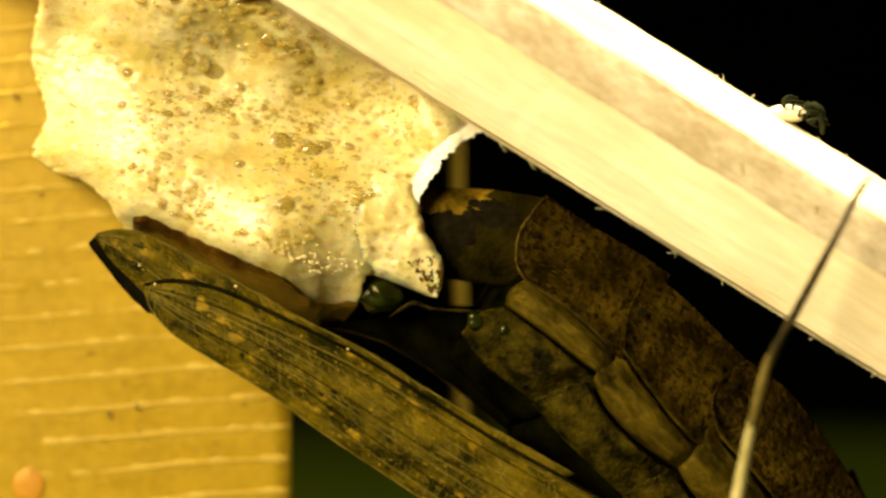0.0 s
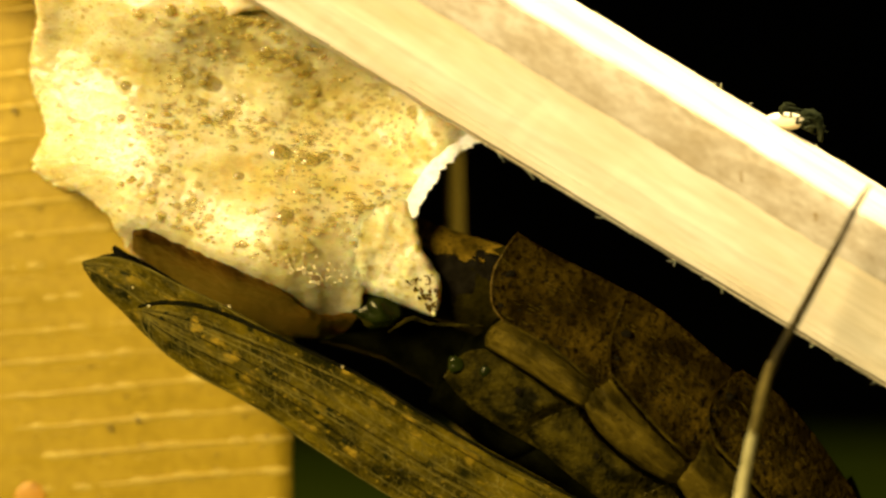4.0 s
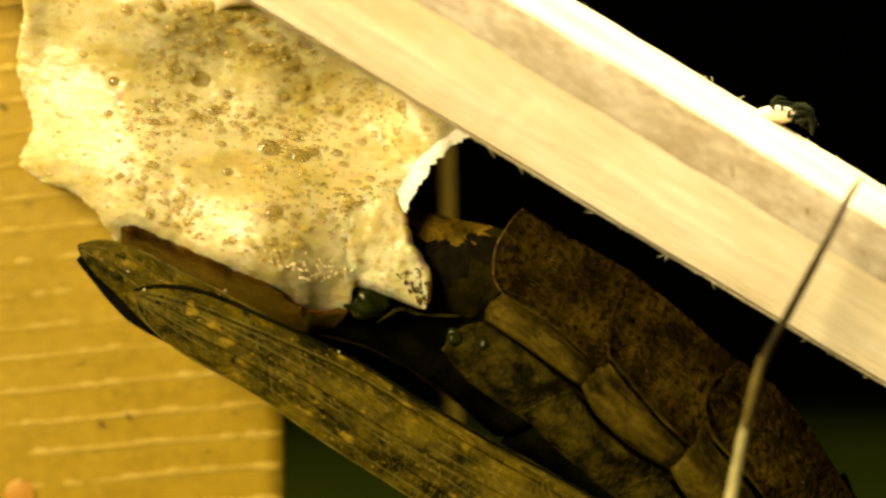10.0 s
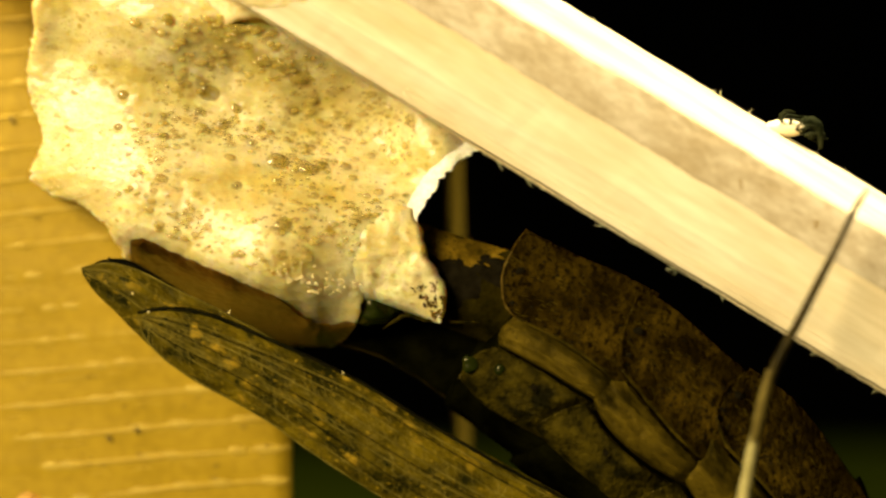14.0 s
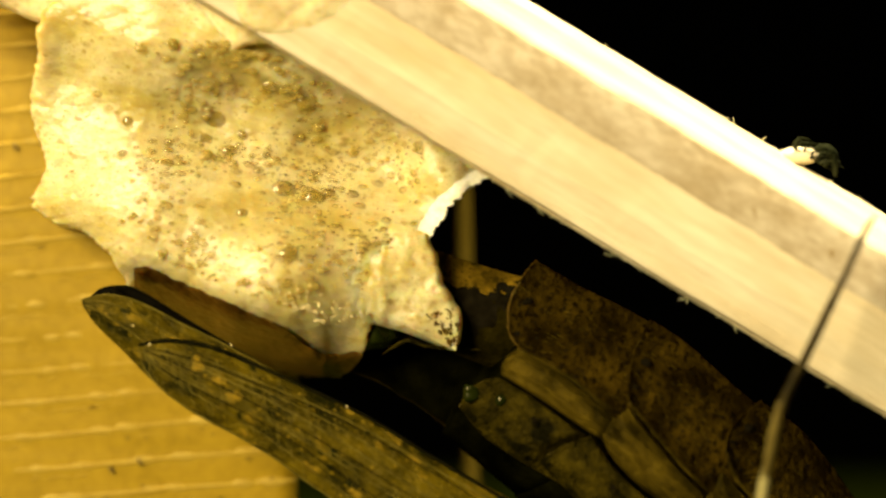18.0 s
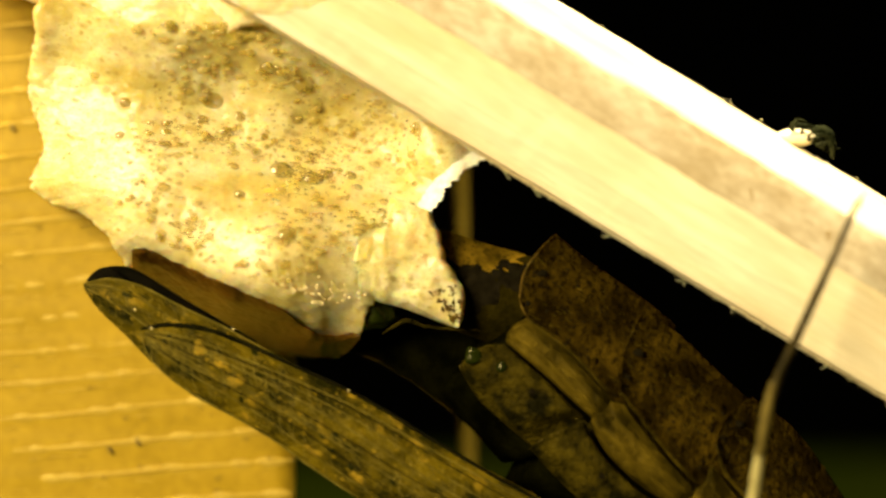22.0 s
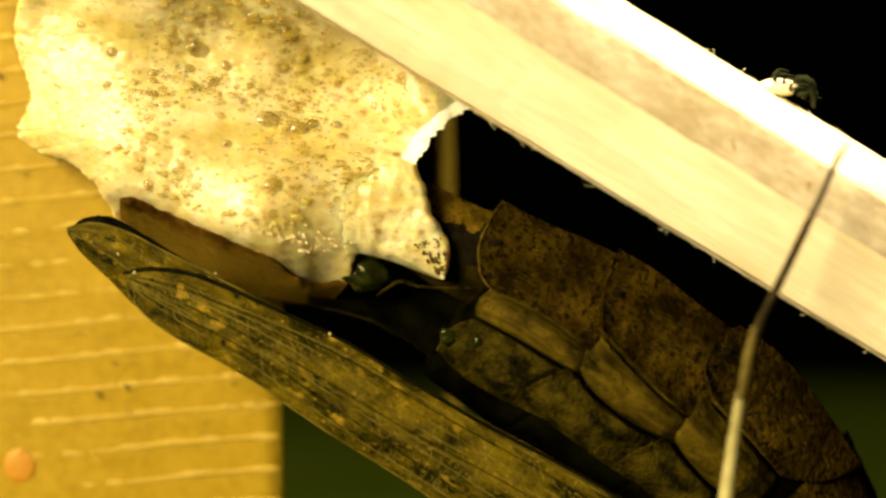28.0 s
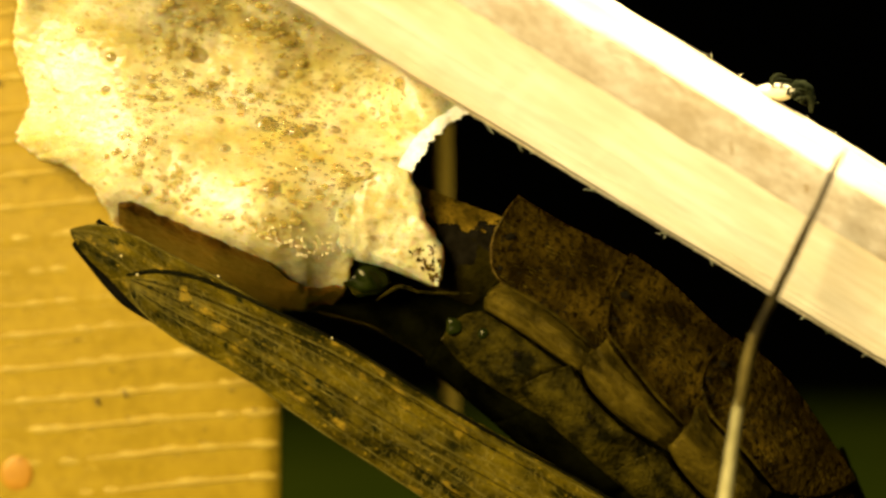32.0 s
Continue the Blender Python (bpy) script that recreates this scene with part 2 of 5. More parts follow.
def glide(pts, n, closed=False):
    """n points along a smooth curve through pts."""
    m, out = len(pts), []
    for i in range(n):
        x = i * m / n if closed else i * (m - 1) / (n - 1)
        k = int(x) if closed else min(int(x), m - 2)
        f = x - k
        pick = (lambda j: pts[j % m]) if closed else (lambda j: pts[max(0, min(m - 1, j))])
        a, b, c, e = pick(k - 1), pick(k), pick(k + 1), pick(k + 2)
        out.append(tuple(0.5 * (2 * q + (r - p) * f + (2 * p - 5 * q + 4 * r - s) * f * f + (3 * q - p - 3 * r + s) * f ** 3)
                         for p, q, r, s in zip(a, b, c, e)))
    return out


def along(pts, x):
    """The place at the share x of a curve through pts."""
    m = len(pts) - 1
    x = max(0.0, min(1.0, x)) * m
    k = min(int(x), m - 1)
    f = x - k
    a, b, c, e = (pts[max(0, min(m, j))] for j in (k - 1, k, k + 1, k + 2))
    return [0.5 * (2 * q + (r - p) * f + (2 * p - 5 * q + 4 * r - s) * f * f + (3 * q - p - 3 * r + s) * f ** 3)
            for p, q, r, s in zip(a, b, c, e)]


def lumps(p, s, seed=0.0):
    """Smooth noise, -1 to 1, at s patches per millimetre."""
    return noise.noise(Vector((p[0] * s + seed, p[1] * s - seed, p[2] * s + 2 * seed)))


def mesh_of(name, verts, faces, smooth=True):
    me = bpy.data.meshes.new(name)
    me.from_pydata([tuple(v) for v in verts], [], faces)
    bm = bmesh.new()
    bm.from_mesh(me)
    bmesh.ops.remove_doubles(bm, verts=bm.verts, dist=1e-7)
    bmesh.ops.recalc_face_normals(bm, faces=bm.faces)
    bm.to_mesh(me)
    bm.free()
    for f in me.polygons:
        f.use_smooth = smooth
    return me


def part(name, me, mat, parent=None, label=""):
    ob = new(name, me)
    if not me.materials:
        me.materials.append(mat)
    if parent:
        ob.parent = parent
    if label:
        ob["label"] = label
    return ob


def sheet(front, back, nu, nv, origin=Vector()):
    """A closed plate: front(a, b) and back(a, b) give places for a, b from 0 to 1."""
    verts, faces = [], []
    w = nv + 1
    for side in (front, back):
        for i in range(nu + 1):
            for j in range(nv + 1):
                verts.append(spot(*side(i / nu, j / nv)) - origin)
    o = (nu + 1) * w
    for i in range(nu):
        for j in range(nv):
            q = i * w + j
            faces.append((q, q + 1, q + w + 1, q + w))
            faces.append((o + q, o + q + w, o + q + w + 1, o + q + 1))
    for i in range(nu):
        for q in (i * w, i * w + nv):
            faces.append((q, q + w, o + q + w, o + q))
    for j in range(nv):
        for q in (j, nu * w + j):
            faces.append((q, q + 1, o + q + 1, o + q))
    return verts, faces


def tube(pts, radii, n=10, steps=24, origin=Vector(), rough=0.0):
    """A tapered rod along a smooth curve of (u, v, d), with radii in millimetres."""
    path = [spot(*p) for p in glide(pts, steps)]
    rad = glide([(r,) for r in radii], steps)
    verts, faces = [], []
    for i, c in enumerate(path):
        t = (path[min(i + 1, steps - 1)] - path[max(i - 1, 0)]).normalized()
        x = t.cross(Vector((0.13, 1, 0.07))).normalized()
        y = t.cross(x)
        for j in range(n):
            a = 2 * math.pi * j / n
            r = rad[i][0] / 1000 * (1 + rough * lumps((i * 0.7, j * 1.3, 0), 0.9))
            verts.append(c + (x * math.cos(a) + y * math.sin(a)) * r - origin)
    for i in range(steps - 1):
        for j in range(n):
            k = (j + 1) % n
            faces.append((i * n + j, i * n + k, i * n + n + k, i * n + n + j))
    faces.append(tuple(range(n)))
    faces.append(tuple(range((steps - 1) * n, steps * n)))
    return verts, faces


def ball(c, r, squash=(1, 1, 1), rings=6, segs=10):
    verts, faces = [c + Vector((0, 0, r * squash[2]))], []
    for i in range(1, rings):
        a = math.pi * i / rings
        for j in range(segs):
            b = 2 * math.pi * j / segs
            verts.append(c + Vector((r * squash[0] * math.sin(a) * math.cos(b), r * squash[1] * math.sin(a) * math.sin(b), r * squash[2] * math.cos(a))))
    verts.append(c - Vector((0, 0, r * squash[2])))
    for j in range(segs):
        k = (j + 1) % segs
        faces.append((0, 1 + j, 1 + k))
        for i in range(rings - 2):
            q = 1 + i * segs
            faces.append((q + j, q + segs + j, q + segs + k, q + k))
        q = 1 + (rings - 2) * segs
        faces.append((q + j, len(verts) - 1, q + k))
    return verts, faces


def join(groups):
    verts, faces = [], []
    for v, f in groups:
        o = len(verts)
        verts += v
        faces += [tuple(i + o for i in q) for q in f]
    return verts, faces


def lumpy(vf, scale, amount, seed):
    """Roughens a ball's surface."""
    v, f = vf
    c = sum(v, Vector()) / len(v)
    return [c + (p - c) * (1 + amount * lumps(p * 1000, scale, seed)) for p in v], f


def box(lo, hi):
    v = [Vector((x, y, z)) for x in (lo[0], hi[0]) for y in (lo[1], hi[1]) for z in (lo[2], hi[2])]
    f = [(0, 1, 3, 2), (4, 6, 7, 5), (0, 4, 5, 1), (2, 3, 7, 6), (0, 2, 6, 4), (1, 5, 7, 3)]
    return v, f


def empty(name, place):
    ob = new(name)
    ob.location = place
    ob.empty_display_size = 0.005
    return ob


# ---- the room, added unseen and near-black for unlit dark, and the table ----
ROOM = 4.0


def structure(name, lo, hi, mat, label):
    return tagged(part(name, mesh_of(name, *box(lo, hi), smooth=False), mat), label, name.split("_")[0], kind="structure")


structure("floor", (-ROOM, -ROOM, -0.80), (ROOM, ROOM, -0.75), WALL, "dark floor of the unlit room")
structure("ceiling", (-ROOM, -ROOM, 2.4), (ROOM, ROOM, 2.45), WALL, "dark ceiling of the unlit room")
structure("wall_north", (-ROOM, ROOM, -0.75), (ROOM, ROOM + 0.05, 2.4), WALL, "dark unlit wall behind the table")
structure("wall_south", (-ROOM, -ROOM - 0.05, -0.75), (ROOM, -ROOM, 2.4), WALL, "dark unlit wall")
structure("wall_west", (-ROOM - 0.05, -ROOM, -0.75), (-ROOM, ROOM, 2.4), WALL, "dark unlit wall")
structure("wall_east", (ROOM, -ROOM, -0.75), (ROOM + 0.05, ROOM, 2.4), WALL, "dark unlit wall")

table = tagged(empty("table", (0, 0.3, -0.75)), "table under a dull green mat, mostly in darkness", "table")
part("tabletop", mesh_of("tabletop", *[(lambda v, f: ([p - Vector((0, 0.3, -0.75)) for p in v], f))(*box((-0.9, -0.5, -0.03), (0.9, 0.41, 0.0)))][0], smooth=False), MAT, table)
for x in (-0.8, 0.8):
    for y in (-0.75, 0.06):
        part("leg", mesh_of("leg", *box((x - 0.03, y - 0.03, 0), (x + 0.03, y + 0.03, 0.72)), smooth=False), WALL, table)

# ---- the ribbed yellow panel behind ----
PD = 12.0
panel_base = spot(-20, 0, PD)
panel_base.z = 0
panel = tagged(empty("ribbed_panel", panel_base), "yellow ribbed plastic panel standing on the mat", "panel")
PR = -9.23
PTOP = 62.0
low_v = -H * 1000 / (1 + PD / 100)


def panel_front(a, b):
    u = -62 + a * (PR + 62)
    v = low_v + b * (PTOP - low_v)
    return (u, v, PD + 0.12 * lumps((u, v, 0), 0.08) + 0.05 * math.cos(v * 3.2))


def panel_back(a, b):
    u, v, d = panel_front(a, b)
    return (u, v, PD + 2.2)


part("sheet", mesh_of("sheet", *sheet(panel_front, panel_back, 40, 160, panel_base)), PANEL, panel)


def rib_line(x, v0):
    """Height of a rib at x: it climbs gently and sags between its ties."""
    return v0 + 0.055 * (-18 - PR) + 0.085 * (x + 18) + 0.05 * math.sin(x * 0.55 + v0 * 0.2) + 0.04 * math.sin(x * 0.23 + v0)


PITCH = 1.945
for k in range(-17, 32):
    v0 = -13.84 + k * PITCH + 0.05 * math.sin(k * 2.1)
    if v0 < low_v + 3.5:
        continue
    pts = [(u, rib_line(u, v0), PD + 0.13) for u in [-61 + i * (PR + 61) / 14 for i in range(15)]]
    rr = [0.20 + 0.04 * math.sin(i * 1.7 + k) for i in range(15)]
    part("rib", mesh_of("rib", *tube(pts, rr, 6, 60, panel_base, 0.25)), RIB, panel)
    # swellings where each rib crosses the lengthwise ties
    for u, w in ((-24.6, 0.9), (-21.7, 1.0), (-18.6, 0.9), (-15.6, 1.0), (-13.1, 0.8), (-10.5, 1.1)):
        u = min(u + 0.9 * math.sin(k * 1.3 + u), PR - w)
        part("rib_knot", mesh_of("rib_knot", *ball(spot(u, rib_line(u, v0), PD + 0.06) - panel_base, 0.00027, (w / 0.27, 0.55, 1.2), 6, 12)), RIB, panel)
rng = random.Random(5)
for i in range(46):
    u, v = rng.uniform(-27.82, -10.39), rng.uniform(-15.69, 4.82)
    L_, a = rng.choice((0.06, 0.1, 0.14, 0.3)), rng.uniform(-0.9, 0.9)
    p0 = (u, v, PD - 0.14)
    p1 = (u + L_ * math.cos(a), v - L_ * math.sin(a), PD - 0.14)
    part("speck", mesh_of("speck", *tube([p0, p1], [0.05, 0.03], 5, 3, panel_base)), SPECK, panel)
for u, v in ((-26.11, 8.13), (-20.27, -11.11), (-18.59, -10.63)):
    part("speck", mesh_of("speck", *tube([(u - 0.12, v + 0.22, PD - 0.14), (u + 0.1, v - 0.2, PD - 0.14)], [0.07, 0.11], 6, 4, panel_base)), SPECK, panel)
# faint arched scratches between the ribs, their glint put into pale colour
for i in range(60):
    u, v = rng.uniform(-26.79, -13.81), -13.84 + rng.randrange(0, 11) * PITCH
    v = rib_line(u, v) - 0.62
    w = rng.uniform(0.4, 0.9)
    pts = [(u - w, v - 0.16, PD), (u - w * 0.5, v + 0.05, PD), (u + w * 0.5, v + 0.05, PD), (u + w, v - 0.14, PD)]
    part("scratch_glint", mesh_of("scratch_glint", *tube(pts, [0.015, 0.035, 0.03, 0.01], 5, 10, panel_base)), RIB, panel)
sv, sf = ball(spot(-25.15, -15.45, PD - 0.05) - panel_base, 0.0011, (1, 0.12, 1.1), 8, 18)
part("orange_spot", mesh_of("orange_spot", sv, sf), ORANGE, panel, "small round orange spot")

# ---- thin upright splint far behind ----
sb = spot(0.96, 0, 30)
sb.z = 0
splint = tagged(part("upright_splint", mesh_of("upright_splint", *tube(
    [(1.09, -H * 1000 / 1.3, 30), (0.96, -11.59, 30), (0.55, 3.79, 30), (0.03, 45, 30)], [0.75, 0.68, 0.6, 0.55], 10, 50, sb, 0.12)), STEM),
    "thin brown wooden splint standing upright on the mat", "splint")
splint.location = sb

# ---- the split twig ----
A0 = math.radians(31.2)
along_u, along_v = math.cos(A0), -math.sin(A0)
up_u, up_v = math.sin(A0), math.cos(A0)
EDGE = (2.43, 6.12)
# cross-section: share of the width from the lower edge, and depth
SECTION = [(0.0, -2.2), (0.25, -3.7), (2.4, -4.8), (5.0, -5.4), (5.5, -5.4), (7.0, -5.5), (8.2, -5.4), (8.6, -5.1), (9.6, -2.8), (10.25, 0.4), (9.2, 4.5), (5.0, 6.0), (1.2, 4.6)]
TWIG_A, TWIG_B = -78.0, 122.0


def twig_point(s, k, grow=0.0):
    p, d = SECTION[k]
    wob = 0.05 * lumps((s, k * 3.0, 0), 0.12) + 0.04 * lumps((s, k * 5.0, 3), 0.9)
    p2 = p + wob + (0.03 * lumps((s, k, 1), 2.5) if k in (0, 9) else 0)
    u = EDGE[0] + along_u * s + up_u * p2
    v = EDGE[1] + along_v * s + up_v * p2
    return (u, v, d + 0.5 * wob - grow)


def twig_mesh(k0, k1, steps, close, origin, grow=0.0):
    ks = list(range(k0, k1 + 1))
    verts, faces = [], []
    for i in range(steps + 1):
        s = TWIG_A + (TWIG_B - TWIG_A) * i / steps
        for k in ks:
            verts.append(spot(*twig_point(s, k % len(SECTION), grow)) - origin)
    m = len(ks)
    for i in range(steps):
        for j in range(m if close else m - 1):
            q = (j + 1) % m
            faces.append((i * m + j, i * m + q, i * m + m + q, i * m + m + j))
    if close:
        faces.append(tuple(range(m)))
        faces.append(tuple(range(steps * m, steps * m + m)))
    return verts, faces


twig_base = spot(EDGE[0] + along_u * TWIG_B, EDGE[1] + along_v * TWIG_B, 0)
twig = tagged(empty("split_twig", twig_base), "pale split wooden twig with a strip of greyish inner bark, leaning", "twig")
twist = part("wood", mesh_of("wood", *twig_mesh(0, len(SECTION) - 1, 260, True, twig_base)), WOOD, twig)
for f in twist.data.polygons:
    f.use_smooth = False


def bark_front(a, b):
    s = -40 + 150 * a
    edge = 0.12 * lumps((s, b * 2, 7), 0.35) + 0.10 * lumps((s, b * 9, 2), 1.4)
    p = 5.0 + b * 3.3 + edge * (1 if b > 0.5 else 0.8)
    return (EDGE[0] + along_u * s + up_u * p, EDGE[1] + along_v * s + up_v * p, -5.20 - 0.32 * min(1.0, b / 0.15) - 0.06 * math.sin(math.pi * b) - 0.03 * lumps((s, p, 0), 1.0))


def bark_back(a, b):
    u, v, d = bark_front(a, b)
    return (u, v, d + 0.6)


part("bark_strip", mesh_of("bark_strip", *sheet(bark_front, bark_back, 220, 14, twig_base)), BARK, twig, "greyish brown strip of inner bark")
for s in (8.5, 14.0, 19.3, 3.0, -4.0):
    p0 = bark_front((s + 40) / 150, 0.1)
    p1 = bark_front((s + 40.5) / 150, 0.9)
    pm = tuple(0.55 * x + 0.45 * y for x, y in zip(p0, p1))
    part("knot", mesh_of("knot", *lumpy(ball(spot(*pm[:2], pm[2] + 0.03) - twig_base, 0.00034, (0.8, 0.35, 2.2), 10, 14), 2.0, 0.5, s)), KNOT, twig, "small brown knot in the bark")
# fibres along the edges
rng = random.Random(11)
for i in range(34):
    s = rng.uniform(-2, 30)
    k = rng.choice((0, 0, 0, 9))
    u, v, d = twig_point(s, k)
    sgn = -1 if k == 0 else 1
    ln = rng.choice((0.1, 0.14, 0.2, 0.42))
    lean = rng.uniform(-0.8, 1.0)
    pts = [(u, v, d), (u + (up_u * sgn * 0.5 + along_u * lean) * ln, v + (up_v * sgn * 0.5 + along_v * lean) * ln, d - 0.1),
           (u + (up_u * sgn * 0.8 + along_u * lean * 2) * ln, v + (up_v * sgn * 0.8 + along_v * lean * 2.0) * ln, d)]
    part("fibre", mesh_of("fibre", *tube(pts, [0.025, 0.02, 0.008], 5, 6, twig_base)), FIBRE, twig)
for p, rr_ in ((0.05, 0.06), (0.55, 0.03), (0.9, 0.025)):
    pts = [(EDGE[0] + along_u * q + up_u * p, EDGE[1] + along_v * q + up_v * p, (-2.5 if p < 0.3 else -3.84 - 0.51 * (p - 0.4)) + 0.04 * math.sin(q)) for q in range(-6, 60, 6)]
    part("strand", mesh_of("strand", *tube(pts, [rr_] * len(pts), 6, 90, twig_base, 0.5)), WOOD, twig, "fine strand along the lower edge")
# the tuft of torn fibre on the upper edge
tuft_c = (21.05, 7.72)
for i in range(40):
    a = rng.uniform(-0.35, 1.5)
    ln = rng.uniform(0.3, 1.1)
    q = rng.uniform(-0.9, 1.6)
    u, v = tuft_c[0] + q * along_u, tuft_c[1] + q * along_v
    d = rng.uniform(-0.6, 1.2)
    pts = [(u, v - 0.25, d), (u + ln * 0.4 * math.cos(a), v + ln * 0.45 * math.sin(a), d), (u + ln * math.cos(a * 0.6), v + ln * 0.6 * math.sin(a * 0.5), d)]
    part("tuft_fibre", mesh_of("tuft_fibre", *tube(pts, [0.10, 0.07, 0.03], 5, 7, twig_base, 0.4)), MOSS, twig)
lump_v, lump_f = ball(spot(20.54, 7.48, 0.2) - twig_base, 0.0008, (1.6, 0.8, 0.7), 8, 14)
part("torn_lump", mesh_of("torn_lump", lump_v, lump_f), WOOD, twig)
hook = [(21.46, 7.48, 0.5), (21.91, 7.89, 0.5), (22.45, 7.72, 0.6), (22.69, 7.04, 0.6), (22.76, 6.25, 0.6)]
part("dark_curl", mesh_of("dark_curl", *tube(hook, [0.2, 0.32, 0.34, 0.26, 0.1], 8, 24, twig_base, 0.6)), MOSS, twig, "dark curl of bark")

# ---- the foam egg case ----
foam_base = spot(-9.71, 10.97, 6)
foam = tagged(empty("egg_case", foam_base), "frothy cream egg case of fresh foam stuck under the twig", "egg case")
CORE = (-12.78, 6.02)
OUTLINE = [(-24.23, 16.44), (-24.74, 13.19), (-25.15, 11.24), (-24.91, 9.43), (-24.30, 7.72), (-24.20, 6.53), (-24.91, 5.37), (-24.81, 4.44), (-23.55, 3.52), (-22.01, 3.04), (-20.44, 1.81), (-19.75, 0.72),
           (-19.07, -0.38), (-17.84, -1.50), (-15.17, -3.38), (-12.10, -4.75), (-8.68, -5.50), (-6.29, -5.30), (-5.26, -4.14), (-4.75, -2.77), (-3.96, -1.33), (-3.21, 0.03), (-2.60, 1.40), (-2.12, 2.49), (-1.23, 3.79), (0.38, 5.23), (2.08, 6.53), (2.67, 7.72),
           (1.06, 10.80), (-2.87, 14.39), (-7.66, 17.81), (-13.12, 18.83), (-19.96, 17.81)]


def bump_at(u, v, c, r, h):
    return h * math.exp(-((u - c[0]) ** 2 + (v - c[1]) ** 2) / (2 * r * r))


def foam_depth(u, v):
    """The front of the foam: hollow in the middle, swollen below, falling back at the side."""
    d = 2.0
    d -= bump_at(u, v, (-9.71, -0.31), 3.6, 3.2)
    d -= bump_at(u, v, (-15.52, 3.79), 5.0, 2.6)
    d -= bump_at(u, v, (-18.25, 4.82), 2.6, 1.0)
    d -= bump_at(u, v, (-2.87, 3.79), 3.0, 1.4)
    d += bump_at(u, v, (-4.8, 8.6), 3.6, 2.6)
    d += bump_at(u, v, (-13.5, 8.2), 4.6, 1.9)
    d += bump_at(u, v, (-22.69, 13.36), 2.2, 2.0)
    return d


def soft_step(x):
    x = max(0.0, min(1.0, x))
    return x * x * (3 - 2 * x)


def brow_line(u):
    """Height of the overhanging brow."""
    return max(-2.7, 1.5 - 4.5 * max(0.0, (u + 18.93) / 12.0) ** 1.2)


def foam_front(u, v):
    """The near side with its overhanging brow, curling forward to meet the twig."""
    brow = brow_line(u) + 0.5 * lumps((u, v, 6), 0.25) + 0.16 * lumps((u, v, 2), 0.7) + 0.05 * lumps((u, v, 2), 2.0)
    x = max(0.0, brow + 0.7 - v)
    d = foam_depth(u, v) + 0.45 * x * x * soft_step((-3.21 - u) / 3.6)
    p = (u - EDGE[0]) * up_u + (v - EDGE[1]) * up_v
    t = min(-p, 14.6 - v) if p < 0 else 0.0
    d -= 3.6 * math.exp(-(max(0.0, t) / 3.4) ** 2) * soft_step((1.6 - u) / 4.0)
    w = max(0.0, u + 12.0)
    d += 0.38 * w * w / (w + 3.0) * soft_step((p + 6.5) / 4.0) * soft_step((0.8 - u) / 4.5)
    d = d if d < 9.5 else 9.5 + 1.4 * math.tanh((d - 9.5) / 1.4)
    return d + 0.20 * lumps((u, v, 0), 0.4) + 0.07 * lumps((u, v, 3), 1.3) + 0.03 * lumps((u * 0.7, v, 9), 3.2)


# the large bubbles, each in a dent of its own
BIG = [(-14.15, 9.84, 0.80), (-13.29, 7.76, 0.51), (-8.65, 10.83, 0.68), (-10.05, 5.40, 0.79), (-8.17, 4.92, 0.68), (-7.31, 5.23, 0.44), (-10.73, 11.76, 0.55), (-19.21, 9.60, 0.41), (-14.76, 8.58, 0.41), (-12.44, 8.75, 0.41), (-16.81, 8.30, 0.38),
       (-9.09, 8.65, 0.41), (-11.48, 6.63, 0.38), (-14.32, 7.42, 0.34), (-15.52, 10.36, 0.41), (-9.71, 1.57, 0.62), (-12.44, 4.07, 0.38), (-5.88, 5.16, 0.38), (-19.55, 7.66, 0.31), (-11.07, 7.55, 0.31), (-7.72, 9.26, 0.31)]


def dents(u, v):
    return sum(0.35 * r * math.exp(-((u - a) ** 2 + ((v - b) * 1.2) ** 2) / (0.6 * r * r)) for a, b, r in BIG if abs(u - a) < 1.6 and abs(v - b) < 1.6)


NA, NR = 420, 130
rim = glide(OUTLINE, NA, True)
verts, faces = [], []
for side in (0, 1):
    for i in range(NA):
        for j in range(NR + 1):
            r = 1 - j / NR
            jag = 1 + (0.010 * lumps((rim[i][0], rim[i][1], 0), 1.4) + 0.018 * lumps((rim[i][0], rim[i][1], 5), 3.6)) * r
            u = CORE[0] + (rim[i][0] - CORE[0]) * r * jag
            v = CORE[1] + (rim[i][1] - CORE[1]) * r * jag
            if side == 0:
                round_ = 1 - math.sqrt(max(0.0, 1 - r ** 5))
                d = min(11.0, foam_front(u, v) + dents(u, v) + (0.3 + 3.0 * soft_step((-4.92 - u) / 3.0) - 2.0 * soft_step((-15.5 - u) / 3.0)) * round_)
            else:
                d = 11.7
            verts.append(spot(u, v, d) - foam_base)
w = NR + 1
o = NA * w
for i in range(NA):
    k = (i + 1) % NA
    for j in range(NR):
        faces.append((i * w + j, k * w + j, k * w + j + 1, i * w + j + 1))
        faces.append((o + i * w + j, o + i * w + j + 1, o + k * w + j + 1, o + k * w + j))
    faces.append((i * w, o + i * w, o + k * w, k * w))
part("froth", mesh_of("froth", verts, faces), FOAM, foam)


def twig_face(u, v):
    """Depth of the twig's near side at a place, running on below its lower edge."""
    p = (u - EDGE[0]) * up_u + (v - EDGE[1]) * up_v
    if p < 0:
        return min(1.5, -2.2 - p * 0.6)
    near = SECTION[:10]
    for (p0, d0), (p1, d1) in zip(near, near[1:]):
        if p <= p1:
            return d0 + (d1 - d0) * (p - p0) / (p1 - p0)
    return near[-1][1]


